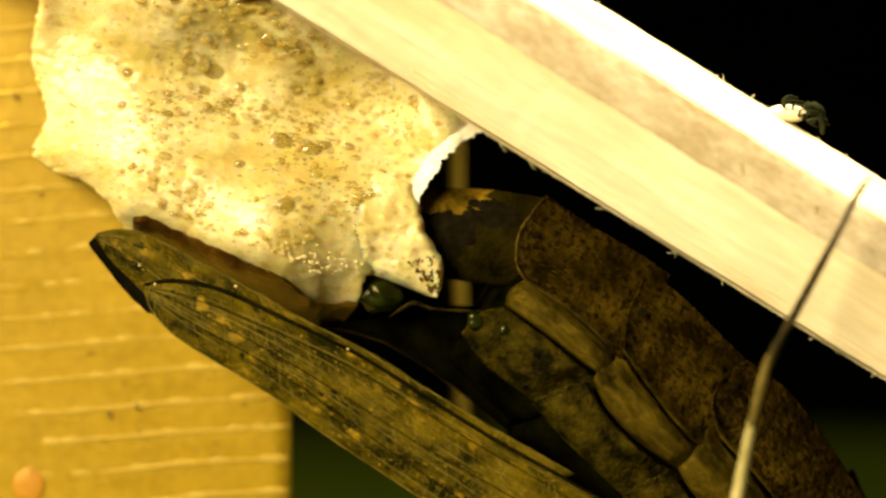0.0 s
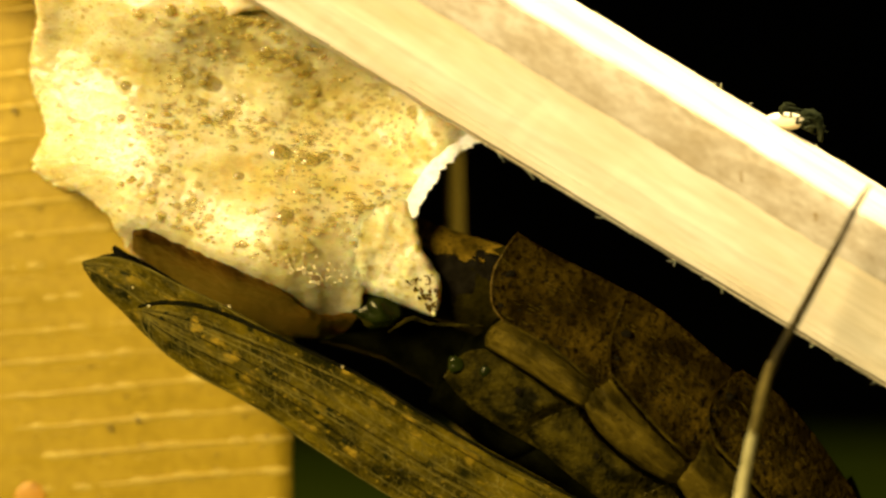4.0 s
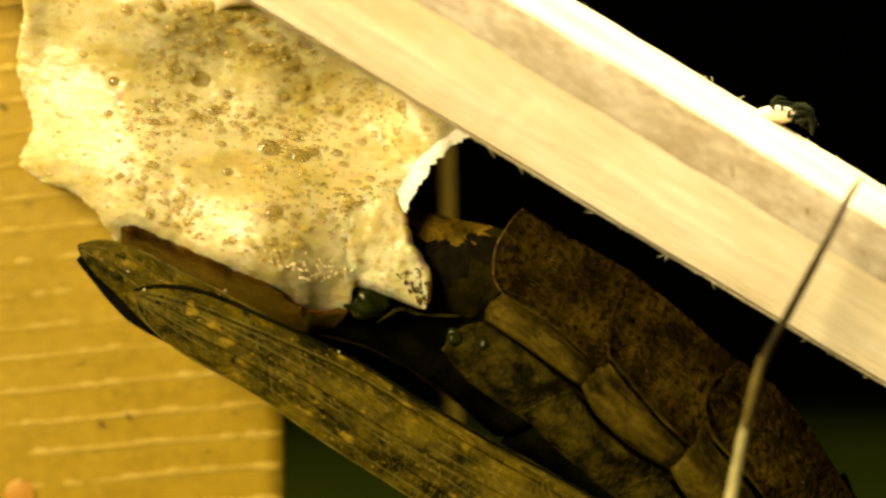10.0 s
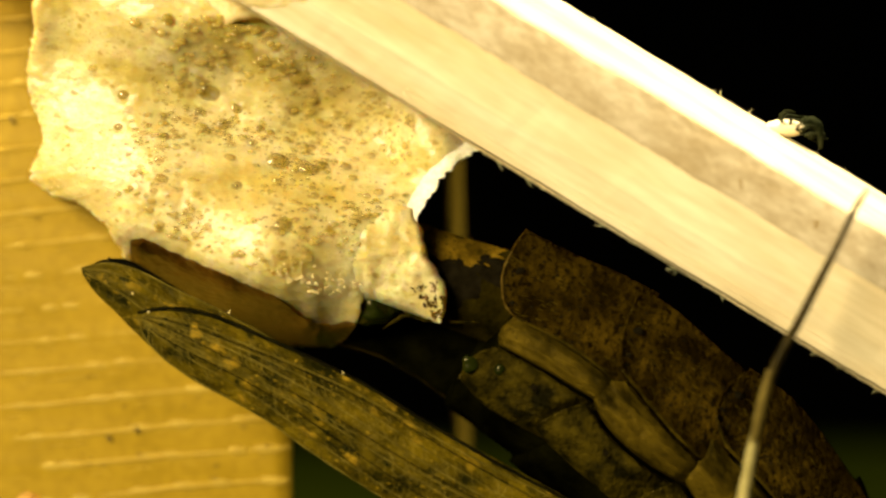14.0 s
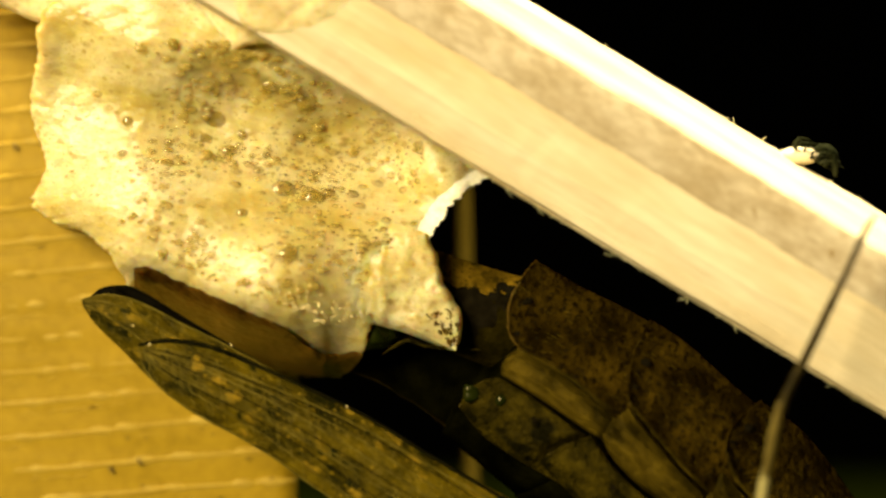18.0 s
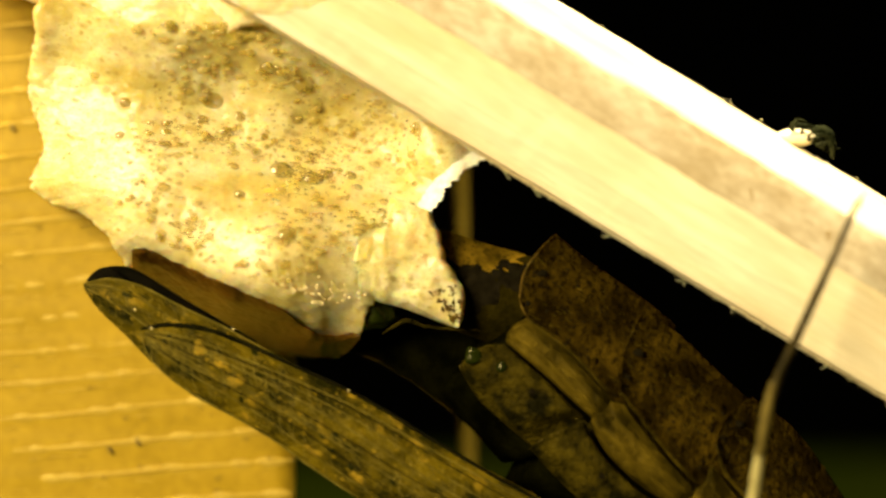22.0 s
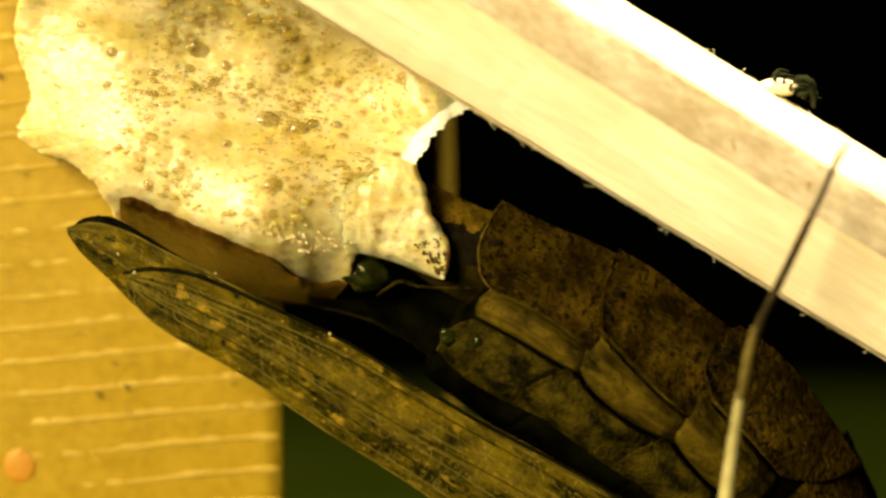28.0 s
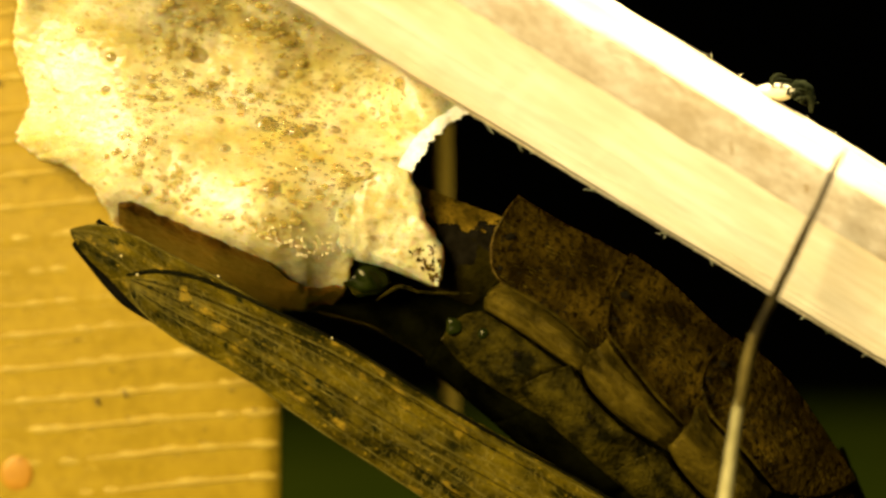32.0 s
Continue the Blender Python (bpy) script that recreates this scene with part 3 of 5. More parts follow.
# wet foam below the brow, the underside's shade painted into its brown
SHADE_LOW = [(-18.9, -0.35), (-17.6, -1.55), (-15.17, -3.38), (-12.10, -4.75), (-8.68, -5.5), (-6.4, -5.4), (-5.3, -4.4)]


def shade_front(a, b):
    low = along(SHADE_LOW, a)
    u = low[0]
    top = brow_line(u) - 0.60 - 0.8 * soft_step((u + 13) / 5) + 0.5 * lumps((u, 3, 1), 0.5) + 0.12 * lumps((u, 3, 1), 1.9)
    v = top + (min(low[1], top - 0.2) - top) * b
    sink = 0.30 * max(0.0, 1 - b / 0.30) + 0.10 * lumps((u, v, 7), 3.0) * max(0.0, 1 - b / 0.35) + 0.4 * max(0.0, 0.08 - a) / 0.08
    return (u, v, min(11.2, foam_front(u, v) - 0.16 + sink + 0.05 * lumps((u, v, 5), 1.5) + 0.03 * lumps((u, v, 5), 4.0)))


def shade_back(a, b):
    u, v, d = shade_front(a, b)
    return (u, v, d + 0.4)


part("brow_shade_foam", mesh_of("brow_shade_foam", *sheet(shade_front, shade_back, 130, 44, foam_base)), SHADED_FOAM, foam, "wet amber foam, shade under the brow put into its brown")

# the older foam folded over the upper end of the twig
CAP_C = (-18.25, 21.57)
CAP = [(-35.68, 21.91), (-33.63, 17.81), (-29.53, 17.19), (-26.79, 16.44), (-24.40, 15.48), (-21.67, 15.14), (-19.45, 14.32), (-17.57, 13.57), (-15.52, 13.09), (-13.64, 13.36), (-12.27, 14.11), (-9.71, 14.32), (-6.63, 15.24), (-3.55, 16.78),
       (-0.82, 19.51), (0.55, 23.96), (-6.29, 29.43), (-19.96, 31.13), (-31.92, 28.06)]
rim = glide(CAP, 160, True)
verts, faces = [], []
NC = 40
for side in (0, 1):
    for i in range(160):
        for j in range(NC + 1):
            r = 1 - j / NC
            jag = 1 + 0.012 * lumps((rim[i][0], rim[i][1], 4), 0.6) * r
            u = CAP_C[0] + (rim[i][0] - CAP_C[0]) * r * jag
            v = CAP_C[1] + (rim[i][1] - CAP_C[1]) * r * jag
            round_ = 1 - math.sqrt(max(0.0, 1 - r ** 2.4))
            q = max(0.0, min(1.0, (u - -16.54) / 4.5))
            q = q * q * (3 - 2 * q)
            on_wood = twig_face(u, v)
            face = -0.4 * (1 - q) + (on_wood - 0.7) * q
            edge = 2.2 * (1 - q) + (on_wood + 0.5) * q
            d = (face + (edge - face) * 0.95 * round_ if side == 0 else 5.0 - 2.0 * round_) + 0.30 * lumps((u, v, side), 0.3) + 0.14 * lumps((u, v, 2), 1.2)
            verts.append(spot(u, v, d) - foam_base)
w = NC + 1
o = 160 * w
for i in range(160):
    k = (i + 1) % 160
    for j in range(NC):
        faces.append((i * w + j, k * w + j, k * w + j + 1, i * w + j + 1))
        faces.append((o + i * w + j, o + i * w + j + 1, o + k * w + j + 1, o + k * w + j))
    faces.append((i * w, o + i * w, o + k * w, k * w))
part("older_foam", mesh_of("older_foam", verts, faces), OLD_FOAM, foam, "smooth older foam folded over the twig")

# ragged lip at the far side, its strong light painted as paler foam
LIP_A = [(2.94, 6.19), (1.57, 5.40), (0.44, 4.41), (-0.51, 2.94), (-1.67, 1.57)]
LIP_B = [(1.30, 7.38), (-0.55, 6.36), (-2.05, 4.82), (-2.87, 3.11), (-2.70, 1.67)]


def lip_front(a, b):
    p, q = along(LIP_A, a), along(LIP_B, a)
    f = 0.22 + 0.78 * b
    u, v = p[0] + (q[0] - p[0]) * f, p[1] + (q[1] - p[1]) * f
    rag = (0.30 * lumps((a * 9, 0, 2), 1.0) + 0.24 * lumps((a * 27, 4, 2), 1.0) + 0.12 * lumps((a * 70, 4, 7), 1.0)) * (1 - b) ** 2
    u, v = u + rag * 0.7, v - rag * 0.5
    n = 0.12 * lumps((u, v, 0), 1.0) + 0.05 * lumps((u, v, 0), 3.0) + 0.03 * lumps((u, v, 0), 8.0)
    return (u + n, v + n, foam_front(u, v) - 0.10 + 0.9 * b * b + n)


def lip_back(a, b):
    u, v, d = lip_front(a, b)
    return (u, v, d + 1.0)


part("far_lip", mesh_of("far_lip", *sheet(lip_front, lip_back, 80, 24, foam_base)), LIT_FOAM, foam, "ragged lip of foam, the light on it put into its colour")

# bubbles: the large ones each, the small ones as one mass
for u, v, r in BIG:
    c = spot(u, v, foam_front(u, v) + dents(u, v) + r * 0.05) - foam_base
    part("bubble", mesh_of("bubble", *ball(c, r / 1000, (1.08, 0.42, 0.9), 10, 18)), BUBBLE, foam)
rng = random.Random(3)
tiny, pearls = [], []


FREE_SIDE = [(CORE[0] + (p[0] - CORE[0]) * 0.955, CORE[1] + (p[1] - CORE[1]) * 0.955) for p in glide(OUTLINE, 120, True)]


def on_open_foam(u, v):
    """Whether a place lies on the open face: within the outline, below the twig and above the brow."""
    if v > 6.12 - (u - EDGE[0]) * 0.606 - 0.5 or v > 14.4 or v < brow_line(u) + 0.2:
        return False
    odd = False
    for (u0, v0), (u1, v1) in zip(FREE_SIDE, FREE_SIDE[1:] + FREE_SIDE[:1]):
        if (v0 > v) != (v1 > v) and u < u0 + (u1 - u0) * (v - v0) / (v1 - v0):
            odd = not odd
    return odd


for i in range(6000):
    u, v = rng.uniform(-24.0, -1.6), rng.uniform(-3.5, 14.4)
    crowd = 0.55 + 0.9 * lumps((u * 0.5, v, 11), 0.5) - 0.09 * max(0.0, 3.5 - v) - 0.07 * max(0.0, -14.0 - u)
    if not on_open_foam(u, v) or rng.random() > crowd:
        continue
    r = min(0.32, 0.045 + rng.expovariate(13.0))
    tiny.append(ball(spot(u, v, foam_front(u, v) + r * 0.12) - foam_base, r / 1000, (rng.uniform(1.05, 1.6), 0.42, 0.85), 5, 9))
part("fine_froth", mesh_of("fine_froth", *join(tiny)), FINE, foam)["kind"] = "stuff"
# wet beads along the brow, and pale grains for glints towards the free side
for i in range(150):
    u = rng.gauss(-8.2, 2.4)
    v = brow_line(u) + abs(rng.gauss(0.4, 0.8))
    if not on_open_foam(u, v):
        continue
    r = rng.uniform(0.04, 0.095)
    pearls.append(ball(spot(u, v, foam_front(u, v) + r * 0.3) - foam_base, r / 1000, (1.3, 1, 0.9), 5, 8))
# stretched pale grains modelled in place of small highlights
for i in range(900):
    u, v = rng.gauss(-17.6, 3.2), rng.gauss(5.2, 3.2)
    if not on_open_foam(u, v):
        continue
    r = rng.uniform(0.02, 0.055)
    pearls.append(ball(spot(u, v, foam_front(u, v) + r * 0.3) - foam_base, r / 1000, (1.9, 1, 0.8), 5, 8))
part("froth_bead_glint", mesh_of("froth_bead_glint", *join(pearls)), PEARL, foam)["kind"] = "stuff"

# ---- the mantis ----
mantis_base = spot(12.17, -8.85, 4)
mantis = tagged(empty("mantis", mantis_base), "dark brown praying mantis laying eggs, wings folded", "mantis")
KEYED = {}


def limb(name, pivot, label="", mesh=None, mat=None):
    """A moving part of the mantis with its own pivot."""
    place = spot(*pivot)
    ob = part(name, mesh(place), mat, mantis, label)
    ob.location = place - mantis_base
    KEYED[name] = (ob, place - mantis_base)
    return ob, place


TOP = [(4.14, 0.55), (11.96, -2.53), (19.00, -7.14), (24.47, -14.32), (27.89, -21.84)]
BOTTOM = [(-1.85, -9.33), (2.15, -13.19), (7.66, -17.94), (13.53, -22.52), (17.63, -29.02)]
MID_D = 6.0


def belly(s, phi, k):
    """A place on the abdomen: s counts the rings, phi runs in degrees from its back over the near flank to the belly."""
    s = s + 0.22 * math.sin(math.radians(max(0, min(180, phi)))) ** 1.5
    x = s / 4
    t, b = along(TOP, x), along(BOTTOM, x)
    if s < 0:
        t = [t[0] + (TOP[1][0] - TOP[0][0]) * s, t[1] + (TOP[1][1] - TOP[0][1]) * s]
        b = [b[0] + (BOTTOM[1][0] - BOTTOM[0][0]) * s, b[1] + (BOTTOM[1][1] - BOTTOM[0][1]) * s]
    c = ((t[0] + b[0]) / 2, (t[1] + b[1]) / 2)
    h = math.hypot(t[0] - b[0], t[1] - b[1]) / 2
    f = math.cos(math.radians(phi)) * k
    return (c[0] + (t[0] - c[0]) * f, c[1] + (t[1] - c[1]) * f, MID_D - 0.85 * h * math.sin(math.radians(phi)) * k)


def plate(s0, s1, p0, p1, slant=0.0, lift=0.02, origin=Vector(), nu=26, nv=26, flare=0.05, seed=0.0, puff=0.0, lobe=0.0, ridge=0.0, bow=0.0):
    def front(a, b):
        phi = p0 + (p1 - p0) * b
        s = s0 + (s1 - s0) * a + slant * (b - 0.5) * (1 - a) + 0.012 * lumps((b * 9, seed, 0), 1.0) * (1 - a)
        s += (0.5 * (s0 + s1) - s) * lobe * abs(2 * b - 1) ** 3 - bow * math.sin(math.pi * b) ** 2 * (1 - a)
        edge = min(1.0, min(b, 1 - b) * 9) ** 0.5
        ends = min(1.0, min(a, 1 - a) * 7) ** 0.5
        k = 0.98 + lift * edge + puff * math.sin(math.pi * b) * ends + flare * (1 - a) - 0.035 * a ** 3 + ridge * math.cos(b * 14 + 2 * a) * ends
        u, v, d = belly(s, phi, k)
        n = 0.13 * lumps((u, v, seed), 0.8) + 0.09 * lumps((u, v, seed), 2.0) + 0.05 * lumps((u, v, seed), 4.5)
        return (u + n * 0.5, v + n * 0.5, d + n)

    def back(a, b):
        phi = p0 + (p1 - p0) * b
        s = s0 + (s1 - s0) * a + slant * (b - 0.5) * (1 - a)
        s += (0.5 * (s0 + s1) - s) * lobe * abs(2 * b - 1) ** 3 - bow * math.sin(math.pi * b) ** 2 * (1 - a)
        return belly(s, phi, 0.93 + flare * 0.6 * (1 - a) - 0.05 * a)

    return mesh_of("plate", *sheet(front, back, nu, nv, origin))


def core(s0, s1, origin):
    """The body under the plates, near-black in place of shade between them."""
    verts, faces = [], []
    n, m = 14, 24
    for i in range(n + 1):
        for j in range(m):
            verts.append(spot(*belly(s0 + (s1 - s0) * i / n, 360 * j / m, 0.84 if 0 < i < n else 0.6)) - origin)
    for i in range(n):
        for j in range(m):
            k = (j + 1) % m
            faces.append((i * m + j, i * m + k, i * m + m + k, i * m + m + j))
    faces += [tuple(range(m)), tuple(range(n * m, n * m + m))]
    return mesh_of("core", verts, faces)


# the oval section of the body, sampled from tail to chest
AXIS = [(x, along(TOP, x), along(BOTTOM, x)) for x in np.linspace(0, 1, 140)]
SKIN_T = np.array([(t[0] + 0.9, t[1] + 1.4) for _, t, b in AXIS])
SKIN_B = np.array([b for _, t, b in AXIS])
SKIN_T = np.vstack([SKIN_T[0] + (SKIN_T[0] - SKIN_T[1]) * np.arange(30, 0, -1)[:, None], SKIN_T])
SKIN_B = np.vstack([SKIN_B[0] + (SKIN_B[0] - SKIN_B[1]) * np.arange(30, 0, -1)[:, None], SKIN_B])
SKIN_W = SKIN_B - SKIN_T
SKIN_L = np.hypot(SKIN_W[:, 0], SKIN_W[:, 1])


def skin(u, v):
    """Depth of the body's near side at a place."""
    x, y = u - SKIN_T[:, 0], v - SKIN_T[:, 1]
    k = int(np.argmin(np.abs(x * SKIN_W[:, 1] - y * SKIN_W[:, 0]) / SKIN_L))
    c = 2 * float(x[k] * SKIN_W[k, 0] + y[k] * SKIN_W[k, 1]) / float(SKIN_L[k]) ** 2 - 1
    return MID_D - 0.44 * float(SKIN_L[k]) * math.sqrt(max(0.0, 1 - c * c))


def near_edge(x, w):
    """1 within the middle of 0..1, rounding off to 0 at both ends over the share w."""
    y = max(0.0, min(1.0, min(x, 1 - x) / w))
    return math.sqrt(1 - (1 - y) ** 2)


def back_lift(a, b):
    return 0.12 + 0.55 * (1 - a) ** 4 + 0.22 * math.exp(-((b - 0.93) / 0.05) ** 2) - 0.7 * max(0.0, a - 0.8) / 0.2 - 0.10 * math.exp(-((b - 0.80) / 0.05) ** 2)


def flank_lift(a, b):
    return -0.75 + 0.95 * near_edge(b, 0.42) * near_edge(a, 0.16) + 0.06 * math.cos(b * 21 + 0.6 * math.sin(a * 7)) - 0.10 * math.exp(-((b - 0.34) / 0.05) ** 2) - 1.1 * soft_step((a - 0.80) / 0.14)


def under_lift(a, b):
    return -0.65 + 0.60 * near_edge(b, 0.35) + 0.12 * math.exp(-(a / 0.05) ** 2) + 0.05 * math.cos(a * 14 + b * 5) - 0.14 * math.exp(-((b - 0.30 - 0.25 * a) / 0.05) ** 2) - 1.1 * soft_step((a - 0.70) / 0.14)


def cuticle(edges, lift, seed, grain=1.0, thick=0.45):
    """Front and back of a plate hung between its four edges and laid on the body."""
    top, low, rear, fore = edges["top"], edges["low"], edges["rear"], edges["fore"]

    def front(a, b):
        t, l, r, f = along(top, a), along(low, a), along(rear, b), along(fore, b)
        u, v = ((1 - b) * t[i] + b * l[i] + (1 - a) * r[i] + a * f[i]
                - (1 - a) * ((1 - b) * top[0][i] + b * low[0][i]) - a * ((1 - b) * top[-1][i] + b * low[-1][i]) for i in (0, 1))
        rag = 0.05 * lumps((b * 9, seed, 0), 1.0) * (1 - a) ** 4
        n = 0.10 * lumps((u, v, seed), 0.7) + 0.06 * lumps((u, v, seed), 2.0) + 0.03 * lumps((u, v, seed), 5.0)
        return (u + rag, v + 0.5 * rag, skin(u, v) - lift(a, b) + n * grain)

    def back(a, b):
        u, v, d = front(a, b)
        return (u, v, d + thick)

    return front, back


RINGS = [
    dict(name="rear_ring", pivot=(7.04, -5.43, 1), s0=0.0,
         back=dict(top=[(4.62, 1.39), (7.25, -0.25), (9.99, -1.68), (12.38, -3.15)], low=[(3.73, -4.04), (5.89, -5.27), (7.76, -6.77), (9.64, -8.62)],
               rear=[(4.62, 1.39), (3.60, -0.01), (3.01, -1.27), (3.01, -2.98), (3.73, -4.04)], fore=[(12.38, -3.15), (11.70, -4.86), (11.18, -6.40), (9.64, -8.62)]),
         flank=dict(top=[(3.49, -3.84), (5.71, -5.13), (7.66, -6.71), (10.26, -9.03)], low=[(2.47, -5.44), (5.03, -7.12), (6.91, -8.45), (8.96, -9.85)],
               rear=[(3.49, -3.84), (2.81, -4.31), (2.47, -4.86), (2.47, -5.44)], fore=[(10.26, -9.03), (9.99, -9.44), (9.51, -9.71), (8.96, -9.85)]),
         under=dict(top=[(2.40, -5.54), (4.86, -7.18), (6.74, -8.62), (9.03, -10.19)], low=[(-0.10, -7.25), (1.27, -8.96), (3.15, -10.33), (6.06, -12.11)],
               rear=[(2.40, -5.54), (1.31, -5.75), (0.42, -6.36), (-0.10, -7.25)], fore=[(9.03, -10.19), (8.11, -10.47), (7.08, -11.15), (6.06, -12.11)])),
    dict(name="middle_ring", pivot=(12.17, -8.85, 1), s0=1.0,
         back=dict(top=[(11.54, -2.31), (13.87, -3.92), (16.26, -6.07), (19.16, -8.53)], low=[(10.28, -7.33), (11.82, -9.28), (13.46, -11.20), (15.57, -13.31)],
               rear=[(11.54, -2.31), (10.65, -4.09), (10.28, -5.80), (10.28, -7.33)], fore=[(19.16, -8.53), (18.31, -10.24), (17.28, -11.78), (15.57, -13.31)]),
         flank=dict(top=[(10.11, -7.27), (11.64, -9.28), (13.32, -11.20), (15.92, -13.72)], low=[(8.53, -9.08), (9.49, -10.85), (11.75, -12.87), (14.62, -14.54)],
               rear=[(10.11, -7.27), (9.35, -7.98), (8.74, -8.46), (8.53, -9.08)], fore=[(15.92, -13.72), (15.64, -14.20), (15.16, -14.48), (14.62, -14.54)]),
         under=dict(top=[(8.19, -9.15), (9.25, -10.92), (11.40, -12.94), (14.38, -14.75)], low=[(4.91, -10.72), (6.69, -12.56), (8.74, -14.34), (11.82, -16.90)],
               rear=[(8.19, -9.15), (7.20, -9.49), (6.01, -9.97), (4.91, -10.72)], fore=[(14.38, -14.75), (13.52, -15.16), (12.57, -15.91), (11.82, -16.90)])),
    dict(name="fore_ring", pivot=(16.27, -12.27, 1), s0=2.0,
         back=dict(top=[(18.33, -7.22), (20.62, -8.93), (22.84, -11.67), (25.58, -15.94)], low=[(16.21, -10.20), (16.76, -11.91), (18.40, -13.68), (20.62, -16.45)],
               rear=[(18.33, -7.22), (17.20, -8.08), (16.42, -9.10), (16.21, -10.20)], fore=[(25.58, -15.94), (24.21, -16.62), (22.50, -16.90), (20.62, -16.45)]),
         flank=dict(top=[(16.07, -10.20), (16.62, -12.01), (18.26, -13.79), (20.45, -16.62)], low=[(14.13, -13.75), (14.81, -14.98), (16.35, -16.79), (18.40, -18.50)],
               rear=[(16.07, -10.20), (15.66, -11.67), (15.05, -12.73), (14.13, -13.75)], fore=[(20.45, -16.62), (19.94, -17.48), (19.25, -18.06), (18.40, -18.50)]),
         under=dict(top=[(13.78, -13.89), (14.64, -15.19), (16.18, -16.96), (18.23, -18.67)], low=[(10.74, -15.43), (12.59, -17.31), (14.30, -19.01), (16.35, -20.38)],
               rear=[(13.78, -13.89), (12.76, -14.30), (11.73, -14.78), (10.74, -15.43)], fore=[(18.23, -18.67), (17.71, -19.36), (17.03, -19.97), (16.35, -20.38)])),
]
for n, piece in enumerate(RINGS):
    s0 = piece["s0"]
    ring, place = limb(piece["name"], piece["pivot"], mesh=lambda org, a=s0, b=s0 + 1.0: core(a + 0.02, b + 0.12, org), mat=SHADED_MEMBRANE)
    tergum = cuticle(piece["back"], back_lift, n * 3.1)
    pleuron = cuticle(piece["flank"], flank_lift, n * 5.3 + 1, 0.6)
    sternum = cuticle(piece["under"], under_lift, n * 7.7 + 2, 0.8)
    part("tergite", mesh_of("tergite", *sheet(*tergum, 50, 50, place)), TERGITE, ring, "mottled reddish brown back plate")
    part("pleurite", mesh_of("pleurite", *sheet(*pleuron, 50, 40, place)), PLEURITE, ring, "paler olive brown flank fold")
    part("sternite", mesh_of("sternite", *sheet(*sternum, 44, 36, place)), STERNITE, ring, "dark greenish belly plate")
    # worn rim along the free edge and the folded lower edge of the back plate
    pts = [tergum[0](0.0, 0.06 + 0.94 * j / 10) for j in range(11)]
    part("rim", mesh_of("rim", *tube([(u, v, d - 0.02) for u, v, d in pts], [0.03, 0.05, 0.04, 0.06, 0.05, 0.06, 0.05, 0.07, 0.06, 0.05, 0.03], 6, 70, place, 1.1)),
         RIM if n == 0 else TERGITE, ring, "worn orange edge" if n == 0 else "")
    pts = [tergum[0](0.02 + 0.86 * j / 10, 0.975) for j in range(11)]
    part("ledge", mesh_of("ledge", *tube([(u, v, d - 0.04) for u, v, d in pts], [0.03, 0.06, 0.07, 0.06, 0.09, 0.08, 0.10, 0.08, 0.09, 0.06, 0.02], 6, 60, place, 0.7)),
         PLEURITE, ring, "pale folded lower edge of the back plate")
    for side, a, b, r in ((sternum, 0.50, 0.36, 0.26), (tergum, 0.12, 0.40, 0.30), (tergum, 0.08, 0.72, 0.16)):
        u, v, d = side[0](a, b)
        part("spiracle", mesh_of("spiracle", *lumpy(ball(spot(u, v, d) - place, r / 1000, (1.1, 0.4, 0.9), 8, 14), 3.0, 0.5, a + n)), SPOT, ring)
        if side is sternum:
            hoop = [(u + 0.24 * math.cos(t), v + 0.30 * math.sin(t), d - 0.10) for t in [k * math.pi / 4 for k in range(9)]]
            part("spiracle_lip", mesh_of("spiracle_lip", *tube(hoop, [0.045] * 9, 6, 30, place, 0.6)), STERNITE, ring, "raised lip round the breathing hole")
    if n == 0:
        u, v, d = sternum[0](0.04, 0.62)
        part("knob", mesh_of("knob", *lumpy(ball(spot(u, v, d) - place, 0.00052, (1.2, 0.7, 1), 14, 18), 1.6, 0.5, 1.0)), GREEN, ring, "small glossy green knob")
        u, v, d = sternum[0](0.22, 0.40)
        part("knob", mesh_of("knob", *lumpy(ball(spot(u, v, d + 0.05) - place, 0.00030, (1.2, 0.6, 1), 12, 16), 2.0, 0.5, 2.0)), GREEN, ring, "small glossy green knob")
    rng = random.Random(20 + n)
    dots = []
    for i in range(240):
        u, v, d = tergum[0](rng.random() * 0.9, min(0.96, rng.betavariate(2.2, 1.4)))
        dots.append(ball(spot(u, v, d) - place, rng.choice((0.00003, 0.00004, 0.00005, 0.00006, 0.00010)), (1.3, 0.35, 0.8), 4, 6))
    part("speckling", mesh_of("speckling", *join(dots)), SPOT, ring)["kind"] = "stuff"
    beads = []
    for i in range(46):
        u, v, d = tergum[0](rng.uniform(0.0, 0.012), rng.uniform(0.1, 1.0))
        beads.append(ball(spot(u, v, d - 0.03) - place, rng.uniform(0.00002, 0.00006) * (1 if n == 0 else 0.6), (1, 1, 1.3), 4, 6))
    part("worn_rim", mesh_of("worn_rim", *join(beads)), LEG_MID, ring, "worn yellowish edge")["kind"] = "stuff"
    scratches = []
    for i in range(90):
        a, b = rng.random() * 0.85, rng.uniform(0.25, 0.95)
        q = [tergum[0](a + 0.025 * k, b + rng.uniform(-0.006, 0.006)) for k in range(3)]
        scratches.append(tube([(u, v, d - 0.008) for u, v, d in q], [0.008, 0.022, 0.006], 4, 5, place))
    for i in range(40):
        a = rng.uniform(0.05, 0.9)
        q = [pleuron[0](a + 0.004 * k, 0.12 + 0.3 * rng.random() + 0.10 * k) for k in range(3)]
        scratches.append(tube([(u, v, d - 0.004) for u, v, d in q], [0.008, 0.020, 0.006], 4, 5, place))
    part("scuffing", mesh_of("scuffing", *join(scratches)), PLEURITE, ring)["kind"] = "stuff"
    crumbs = []
